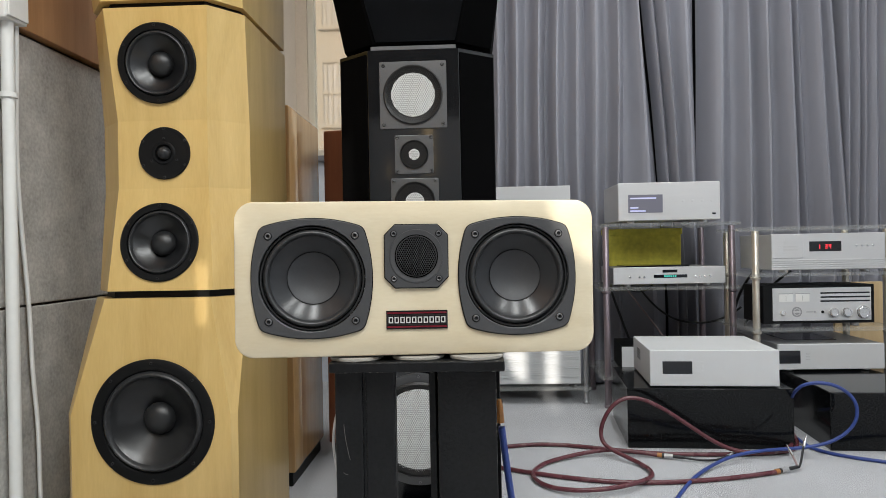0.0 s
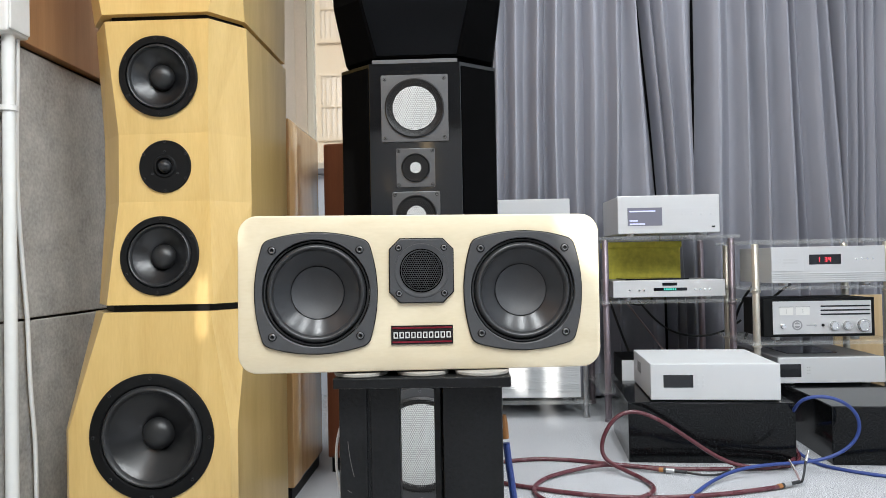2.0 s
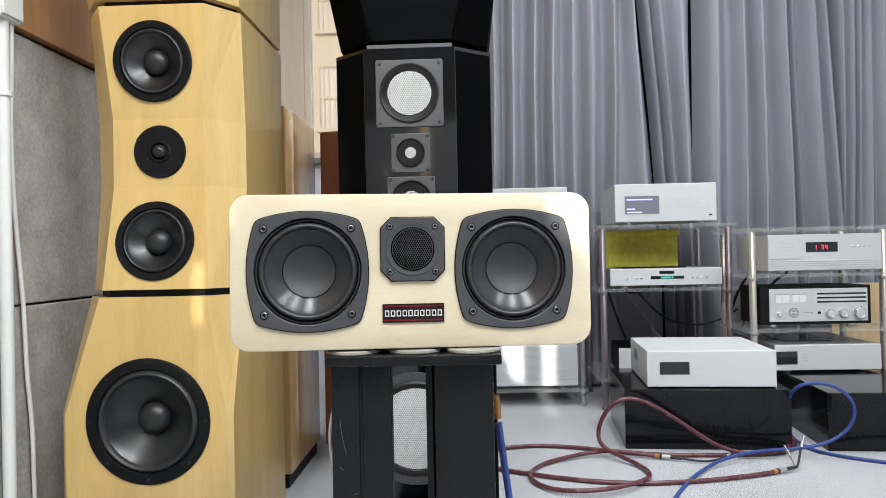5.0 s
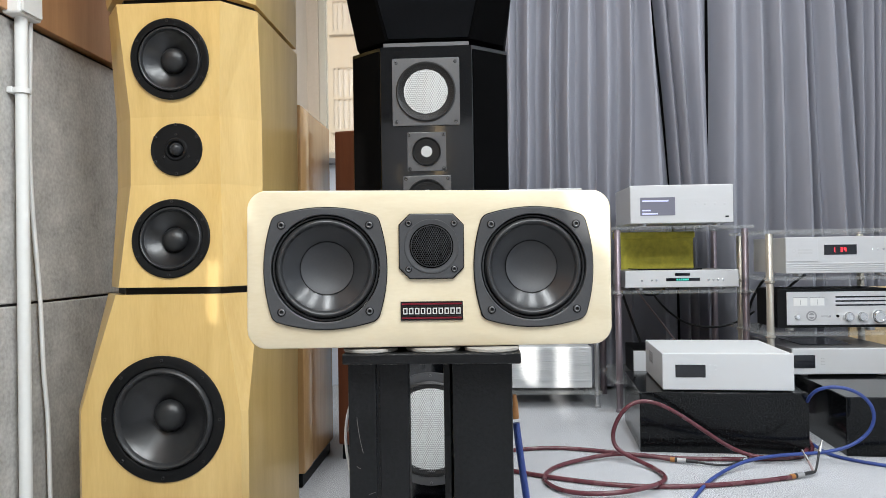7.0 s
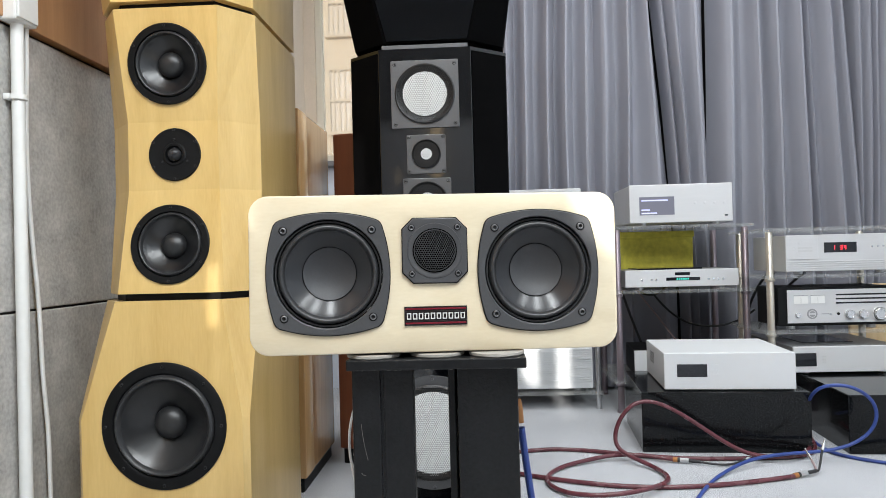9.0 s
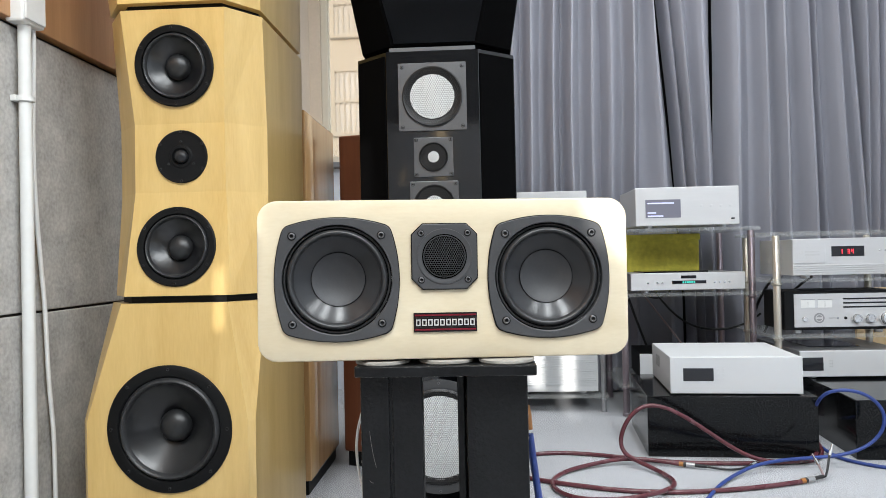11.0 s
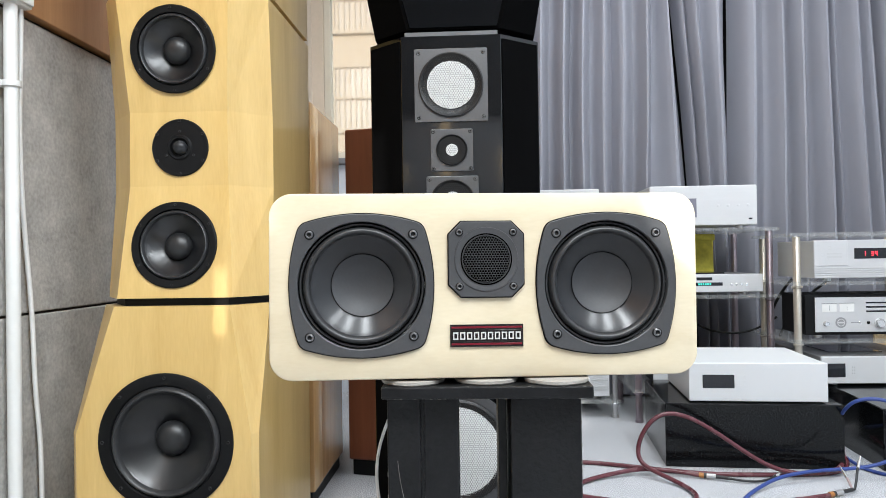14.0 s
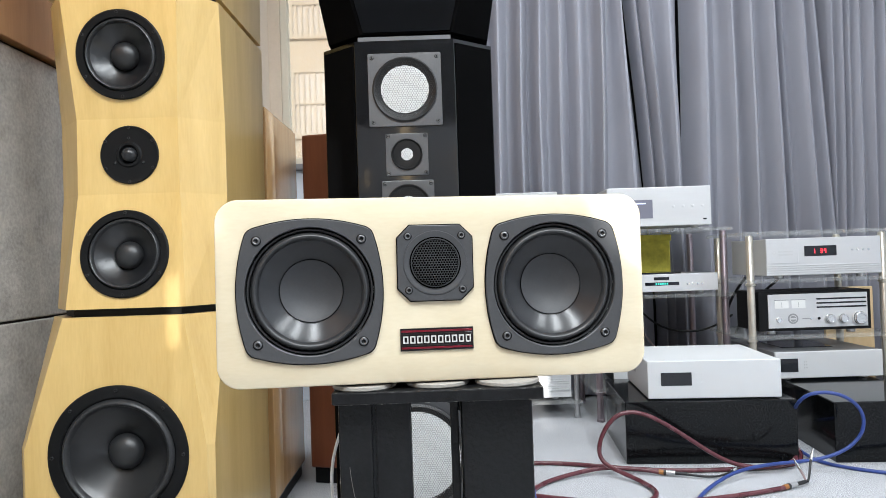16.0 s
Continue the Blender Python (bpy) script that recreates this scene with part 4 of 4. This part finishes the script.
# ---- hi-fi components ----
def component(name, label, x0, x1, y0, y1, z0, z1, body, face, bevel=0.003, feet=0.008, front=0.008, turn=0.0):
    th = thing(name, label, "amplifier", pose((x0 + x1) / 2, y0, z0, 0, 0, turn))
    w, d, hh = (x1 - x0) / 2, y1 - y0, z1 - z0
    part("case", box(-w + 0.001, w - 0.001, front, d, feet, hh - 0.001, bevel), body, th)
    part("front_panel", box(-w, w, 0, front, feet, hh, min(bevel, front * 0.3)), face, th)
    if feet > 0.002:
        for fx in (-w * 0.72, w * 0.72):
            for fy in (0.035, d - 0.035):
                part("foot", moved(lathe([(0, 0), (0.014, 0), (0.016, 0.002), (0.016, feet), (0, feet)], 18), fx, fy, 0, pose(0, 0, 0, -90)), STEELPOST, th, smooth=True)
    return th, w, hh


def knob(th, x, z, r, l, mat=CHROME):
    k = part("knob", lathe([(r * 1.12, 0), (r * 1.12, l * 0.2), (r, l * 0.25), (r, l * 0.9), (r * 0.92, l), (r * 0.7, l), (r * 0.66, l * 0.93), (0, l * 0.93)], 28), mat, th, smooth=True)
    k.location = (x, 0, z)
    return k


# streamer on the top shelf
th, w, hh = component("network_streamer", "silver network player with a blue-grey screen", 0.69, 1.12, 2.32, 2.66, 0.789, 0.963, SILVER, SILVER, 0.004, 0.012, 0.01)
part("screen", box(-w + 0.042, -w + 0.188, -0.0015, 0.001, 0.045, 0.122), SCREENBLUE, th, "blue-grey lit screen")
for z, a, b in ((0.107, 0.05, 0.16), (0.067, 0.05, 0.085), (0.053, 0.05, 0.115)):
    part("text_bar", box(-w + a, -w + b, -0.0024, -0.001, z - 0.003, z + 0.003), SCREENTEXT, th)
for k in range(4):
    b = part("button", lathe([(0.006, 0), (0.006, 0.0006), (0.005, 0.0009), (0, 0.0009)], 18), SILVER, th, smooth=True)
    b.location = (0.06 + k * 0.04, 0, 0.092)
part("sensor", box(w - 0.034, w - 0.02, -0.001, 0.001, 0.034, 0.040), SCREENDARK, th)

# slim player with teal digits
th, w, hh = component("slim_player", "slim silver player with a teal digit display", 0.66, 1.13, 2.3, 2.6, 0.518, 0.602, GREYTOP, SILVER, 0.003, 0.012, 0.008)
part("display", box(-0.065, 0.075, -0.0012, 0.001, 0.038, 0.051), SCREENDARK, th)
for k in range(6):
    part("digit_bar", box(-0.022 + k * 0.009, -0.016 + k * 0.009, -0.002, -0.0008, 0.0405, 0.0485), TEAL, th)
part("name_plate", box(-0.028, 0.034, -0.0014, 0.001, 0.060, 0.072), SCREENDARK, th)
part("top_plate", box(-0.17, 0.1, 0.05, 0.26, 0.084, 0.09, 0.001), SCREENDARK, th, "dark top plate")
for x in (-0.165, -0.125, -0.105, 0.11, 0.13, 0.15, 0.17):
    knob(th, x, 0.042, 0.004, 0.004)
bag = thing("velvet_bag", "olive-green velvet covered box on the shelf", "box", pose(0.69, 2.62, 0.518))
part("body", softened(box(0, 0.35, 0, 0.1, 0, 0.25), 0.012, 3), OLIVE, bag)
part("flap", box(-0.004, 0.354, -0.006, 0.104, 0.225, 0.255, 0.006), OLIVE, bag)
# white unit on the lowest shelf
component("white_power_supply", "black-topped component with a white front on the lowest clear shelf", 0.702, 1.08, 2.35, 2.66, 0.137, 0.256, BLACKPLASTIC, WHITEMETAL, 0.003, 0.01, 0.008, -4.5)

# disc player with red digits
th, w, hh = component("disc_player", "silver disc player with red digits on its display", 1.232, 1.668, 2.08, 2.41, 0.576, 0.729, SILVER, SILVER, 0.002, 0.012, 0.01)
part("tray_cover", box(-w + 0.0, -w + 0.122, -0.004, 0.0, 0.058, 0.15, 0.0015), SILVER, th)
for k in range(5):
    part("front_rib", box(-w, w, -0.003, 0.0, 0.014 + k * 0.0082, 0.0192 + k * 0.0082, 0.0008), SILVER, th)
part("display", box(-0.072, 0.05, -0.0012, 0.001, 0.083, 0.122), SCREENDARK, th)
SEG = {"1": "bc", "3": "abcdg", "4": "bcfg"}


def digit(th, ch, x, z, hgt, mat):
    w_, t = hgt * 0.5, hgt * 0.14
    boxes = {"a": (0, w_, hgt - t, hgt), "g": (0, w_, hgt / 2 - t / 2, hgt / 2 + t / 2), "d": (0, w_, 0, t), "b": (w_ - t, w_, hgt / 2, hgt), "c": (w_ - t, w_, 0, hgt / 2), "f": (0, t, hgt / 2, hgt), "e": (0, t, 0, hgt / 2)}
    bm = bmesh.new()
    for s in SEG[ch]:
        a, b, c_, d_ = boxes[s]
        box(x + a, x + b, -0.0022, -0.0012, z + c_, z + d_, bm=bm)
    part("digit", bm, mat, th, "red lit digit")


digit(th, "1", -0.040, 0.0935, 0.017, RED)
digit(th, "3", -0.012, 0.0935, 0.017, RED)
digit(th, "4", 0.002, 0.0935, 0.017, RED)
for k in range(4):
    knob(th, 0.108 + k * 0.021, 0.103, 0.0032, 0.003)
for k in range(2):
    part("name_bar", box(-w + 0.045, -w + 0.1, -0.0048, -0.0038, 0.1 - k * 0.012, 0.106 - k * 0.012), FAINTINK, th)
for x, z in ((0.03, 0.1), (0.055, 0.124), (0.045, 0.082)):
    part("emblem_ring", moved(lathe([(0.007, 0), (0.007, 0.0006), (0.0055, 0.0006), (0.0055, 0)], 20), -w + x, -0.004, z), FAINTINK, th)

# integrated amplifier with two meters
th, w, hh = component("integrated_amplifier", "black and silver amplifier with two meters and three knobs", 1.205, 1.633, 2.1, 2.31, 0.362, 0.527, BLACKPLASTIC, BLACKPLASTIC, 0.002, 0.014, 0.012)
part("silver_plate", box(-w + 0.035, w - 0.014, -0.004, 0.0, 0.025, 0.154, 0.001), SILVER, th, "silver front plate")
for x in (-0.154, -0.09):
    mt = part("meter", box(x, x + 0.053, -0.0052, -0.0038, 0.1, 0.131, 0.0004), METERGLASS, th, "white meter")
    part("needle", box(x + 0.026, x + 0.027, -0.0058, -0.005, 0.104, 0.124), GREYTOP, mt)
    part("bezel", box(x - 0.001, x + 0.054, -0.0058, -0.0038, 0.131, 0.133), GREYTOP, mt)
for k in range(3):
    part("vent_slot", extrude_outline([(a, b + 0.133 - k * 0.016) for a, b in [(p[0] + 0.1, p[1]) for p in rounded(0.19, 0.006, 0.0028, 4)]], -0.0046, -0.0035), SCREENDARK, th, "black vent slot")
knob(th, -0.141, 0.057, 0.009, 0.014)
em = part("emblem", moved(lathe([(0.02, 0), (0.02, 0.0006), (0, 0.0006)], 28), -0.086, -0.004, 0.060), INK, th, "grey round emblem")
part("emblem_ring", moved(lathe([(0.014, 0.001), (0.0115, 0.001)], 28), -0.086, -0.0042, 0.060), SILVER, em)
part("emblem_bar", box(-0.099, -0.073, -0.0056, -0.0048, 0.057, 0.063), SILVER, em)
part("name_bar", box(-0.05, -0.022, -0.0046, -0.0038, 0.058, 0.061), INK, th)
for x in (-0.017, 0.013):
    knob(th, x, 0.059, 0.0035 if x < 0 else 0.005, 0.004, CHROME if x < 0 else BLACKPLASTIC)
for x, r_ in ((0.053, 0.016), (0.103, 0.016), (0.166, 0.023)):
    kk = knob(th, x, 0.057, r_, 0.02)
    part("knob_ring", moved(lathe([(r_ * 1.15, 0), (r_ * 1.25, 0.003), (r_ * 1.12, 0.004)], 28), 0, -0.004, 0), SILVER, kk)
for ch in th.children:
    if ch.name.startswith("knob"):
        ch.location.y = -0.004

# low white unit below
th, w, hh = component("white_preamplifier", "low white component with a dark display on granite", 1.238, 1.642, 2.05, 2.5, 0.195, 0.302, GREYTOP, WHITEMETAL, 0.003, 0.008, 0.012)
part("display", box(-w + 0.005, -w + 0.085, -0.0012, 0.001, 0.032, 0.082), SCREENDARK, th)
for k in range(6):
    part("button", box(-w + 0.108 + (k % 2) * 0.008, -w + 0.111 + (k % 2) * 0.008, -0.001, 0.001, 0.045 + (k // 2) * 0.011, 0.048 + (k // 2) * 0.011), INK, th)
part("top_plate", box(-0.12, 0.08, 0.12, 0.34, 0.106, 0.1085, 0.001), SCREENDARK, th, "dark top plate")

# white amplifier on the granite block
th, w, hh = component("white_amplifier", "white amplifier with a small dark display on granite", 0.668, 1.096, 1.71, 2.11, 0.2055, 0.333, WHITEMETAL, WHITEMETAL, 0.003, 0.003, 0.014, -4.5)
part("display", box(-w + 0.043, -w + 0.142, -0.0012, 0.001, 0.046, 0.089), SCREENDARK, th)
for k in range(6):
    b = part("button", lathe([(0.0046, 0), (0.0046, 0.0014), (0, 0.0018)], 16), WHITEMETAL, th, smooth=True)
    b.location = (-w + 0.158 + (k % 2) * 0.018, 0, 0.053 + (k // 2) * 0.016)
for k in range(7):
    part("side_slot", box(-w - 0.0006, -w + 0.002, 0.22, 0.3, 0.06 + k * 0.006, 0.0625 + k * 0.006), GREYTOP, th)

# ribbed power amplifier on the low rack, and the white case on its top shelf
th, w, hh = component("ribbed_power_amplifier", "white power amplifier with a ribbed front", 0.09, 0.532, 2.42, 2.74, 0.076, 0.268, WHITEMETAL, WHITEMETAL, 0.003, 0.012, 0.006)
for k in range(15):
    part("rib", box(-w + 0.004, w - 0.006, -0.005, 0.0, 0.042 + k * 0.0098, 0.0502 + k * 0.0098, 0.001), WHITEMETAL, th)
part("lower_strip", box(-w + 0.002, w - 0.002, -0.002, 0.0, 0.014, 0.034, 0.0008), WHITEMETAL, th)
component("white_case", "plain white component on the upper clear shelf", 0.1, 0.498, 2.4, 2.74, 0.793, 0.965, WHITEMETAL, WHITEMETAL, 0.004, 0.01)

# ---- granite blocks ----
def granite(x0, x1, y0, y1, hgt, turn, label):
    c = (x0 + x1) / 2
    ob = part("granite_block", softened(box(x0 - c, x1 - c, 0, y1 - y0, 0, hgt), 0.003), GRANITE, None)
    ob.matrix_basis = pose(c, y0, 0, 0, 0, turn)
    return tagged(ob, label, "stone block", "granite blocks")


granite(0.586, 1.132, 1.69, 2.14, 0.2045, -4.5, "polished black granite block under the white amplifier")
granite(1.243, 1.93, 1.632, 2.66, 0.194, -4.4, "large polished black granite block under the rack")

# leaning raw board and blue cloth beside the racks
ld = thing("raw_wood_board", "pale raw wooden board standing behind the rack", "board", pose(1.8, 2.74, 0))
part("board", box(0, 0.22, 0, 0.018, 0, 0.5, 0.001), BOARD, ld)
part("edge_strip", box(-0.006, 0, 0, 0.018, 0, 0.5, 0.001), BOARD, ld)
bm = bmesh.new()
bmesh.ops.create_icosphere(bm, subdivisions=4, radius=1.0)
for v in bm.verts:
    k = 1 + 0.5 * noise.noise(v.co * 2.2) + 0.2 * noise.noise(v.co * 6)
    v.co = (v.co.x * 0.08 * k, v.co.y * 0.035 * k, max(-0.0001, v.co.z * 0.05 * k))
cl = tagged(part("blue_cloth", bm, BLUECABLE, None, smooth=True), "crumpled blue cloth on the granite block", "cloth")
cl.location = (1.79, 2.56, 0.1945)

# ---- cables ----
def plug(parent, at, way, gold=True):
    """Orange sleeve and a metal plug body at a cable's end."""
    q = Vector(way).normalized().to_track_quat("-Y", "Z").to_matrix().to_4x4()
    for nm, mat, r, a, b in (("sleeve", ORANGE, 0.0076, 0.0, 0.014), ("band", BLACKCABLE, 0.0079, 0.014, 0.022), ("collar", STEELPOST, 0.0074, 0.022, 0.048), ("boot", BLACKCABLE, 0.0055, 0.048, 0.085)):
        o = part(nm, lathe([(0, a), (r, a), (r, b), (0, b)], 16), mat, parent, smooth=True)
        o.matrix_basis = Matrix.Translation(at) @ q


Z0 = 0.0075
b1 = tagged(cable("burgundy_cable", [(0.1, 1.68, Z0), (0.18, 1.72, Z0), (0.3, 1.76, Z0), (0.49, 1.68, Z0), (0.64, 1.615, Z0), (0.78, 1.60, Z0), (0.91, 1.6, Z0), (1.06, 1.61, Z0), (1.15, 1.66, Z0), (1.18, 1.78, 0.03), (1.18, 1.95, 0.04)], 0.0069, BURGUNDY), "glossy burgundy loudspeaker cable lying on the carpet", "cable", "floor cables")
b2 = tagged(cable("burgundy_cable", [(1.17, 1.85, 0.02), (1.15, 1.68, 0.02), (1.05, 1.57, 0.02), (0.93, 1.585, 0.012), (0.84, 1.6, 0.045), (0.72, 1.61, 0.135), (0.61, 1.62, 0.198), (0.53, 1.62, 0.19), (0.478, 1.62, 0.11), (0.475, 1.62, 0.04), (0.53, 1.57, 0.02), (0.585, 1.5, 0.008), (0.6, 1.4, 0.01), (0.56, 1.30, 0.022), (0.42, 1.215, 0.02), (0.27, 1.25, 0.01), (0.215, 1.4, Z0), (0.28, 1.53, Z0), (0.4, 1.6, 0.012), (0.5, 1.635, 0.02), (0.60, 1.61, 0.016), (0.66, 1.585, 0.01)], 0.0069, BURGUNDY), "burgundy cable looped up against the granite block", "cable", "floor cables")
plug(b2, (0.655, 1.587, 0.011), (0.9, -0.36, 0))
b3 = tagged(cable("burgundy_cable", [(0.1, 1.5, Z0), (0.17, 1.45, Z0), (0.33, 1.37, Z0), (0.45, 1.33, Z0), (0.57, 1.318, Z0), (0.68, 1.33, Z0), (0.79, 1.352, Z0), (0.88, 1.38, Z0), (0.965, 1.412, Z0)], 0.0069, BURGUNDY), "burgundy cable ending in a plug on the carpet", "cable", "floor cables")
plug(b3, (0.96, 1.41, 0.009), (0.92, 0.38, 0.05))
for pts, mat in (([(0.735, 1.555, 0.01), (0.77, 1.535, 0.008), (0.82, 1.53, 0.006), (0.86, 1.56, 0.008), (0.88, 1.575, 0.012)], BLACKCABLE), ([(1.045, 1.445, 0.012), (1.06, 1.46, 0.02), (1.075, 1.49, 0.045), (1.085, 1.5, 0.062)], BLACKCABLE), ([(1.04, 1.445, 0.012), (1.045, 1.46, 0.02), (1.04, 1.48, 0.04)], GREYCABLE)):
    lead = tagged(cable("plug_lead", pts, 0.0035, mat), "short thin lead with a silver connector", "cable", "plug leads")
    end, prev = Vector(pts[-1]), Vector(pts[-2])
    q = (end - prev).normalized().to_track_quat("-Y", "Z").to_matrix().to_4x4()
    cpl = part("connector", lathe([(0, -0.004), (0.005, -0.004), (0.005, 0.016), (0.0025, 0.017), (0.0025, 0.034), (0, 0.034)], 14), CHROME, lead, smooth=True)
    cpl.matrix_basis = Matrix.Translation(end) @ q
c1 = tagged(cable("blue_cable", [(0.55, 1.08, 0.006), (0.61, 1.2, 0.006), (0.70, 1.37, 0.006), (0.80, 1.48, 0.012), (0.89, 1.54, 0.026), (1.02, 1.575, 0.03), (1.12, 1.585, 0.03), (1.215, 1.575, 0.05), (1.285, 1.565, 0.11), (1.285, 1.56, 0.19), (1.215, 1.56, 0.245), (1.13, 1.585, 0.245), (1.1, 1.62, 0.2), (1.17, 1.8, 0.11), (1.18, 2.0, 0.06)], 0.0055, BLUECABLE), "blue braided cable looping over the granite block", "cable", "floor cables")
c2 = tagged(cable("blue_cable", [(1.18, 1.8, 0.02), (1.17, 1.68, 0.006), (1.22, 1.6, 0.006), (1.3, 1.53, 0.006), (1.45, 1.45, 0.006), (1.7, 1.4, 0.006)], 0.0055, BLUECABLE), "blue braided cable lying on the carpet", "cable", "floor cables")
c3 = tagged(cable("blue_cable", [(0.1, 0.17, 0.46), (0.103, 0.17, 0.43), (0.111, 0.17, 0.37), (0.122, 0.175, 0.28), (0.13, 0.2, 0.15), (0.135, 0.26, 0.03), (0.15, 0.36, 0.006), (0.22, 0.6, 0.006)], 0.0049, BLUECABLE), "blue cable with an orange sleeve hanging by the stand", "cable", "stand cables")
o = part("sleeve", lathe([(0, 0), (0.0042, 0), (0.0056, 0.012), (0.0056, 0.031), (0, 0.031)], 16), ORANGE, c3, "orange heat-shrink sleeve", smooth=True)
o.matrix_basis = Matrix.Translation((0.0965, 0.17, 0.497)) @ Vector((0.06, 0, -1)).to_track_quat("-Y", "X").to_matrix().to_4x4()
wcs = tagged(cable("white_cable", [(-0.092, 0.15, 0.55), (-0.104, 0.16, 0.52), (-0.1225, 0.165, 0.48), (-0.1255, 0.165, 0.44), (-0.122, 0.165, 0.41), (-0.108, 0.16, 0.36), (-0.104, 0.16, 0.2), (-0.104, 0.17, 0.034)], 0.0018, WHITECABLE), "thin white cable hanging beside the stand", "cable", "stand cables")
for pts, r_, mat in (([(0.72, 2.7, 0.5), (0.75, 2.72, 0.4), (0.83, 2.74, 0.2), (0.9, 2.74, 0.02)], 0.006, BLACKCABLE), ([(0.85, 2.68, 0.5), (0.95, 2.7, 0.36), (1.1, 2.7, 0.3), (1.25, 2.68, 0.33), (1.3, 2.6, 0.4)], 0.005, BLACKCABLE), ([(0.78, 2.64, 0.5), (0.84, 2.66, 0.42), (0.95, 2.66, 0.28), (1.0, 2.66, 0.2)], 0.004, GREYCABLE), ([(1.3, 2.44, 0.57), (1.28, 2.7, 0.42), (1.3, 2.72, 0.2)], 0.006, BLACKCABLE), ([(1.46, 2.44, 0.57), (1.42, 2.7, 0.46), (1.36, 2.72, 0.3)], 0.006, BLACKCABLE), ([(0.8, 2.66, 0.49), (0.87, 2.7, 0.45), (0.93, 2.7, 0.5), (0.92, 2.7, 0.51)], 0.005, BLACKCABLE)):
    tagged(cable("rack_cable", pts, r_, mat), "thin cable hanging behind the rack", "cable", "rack cables")
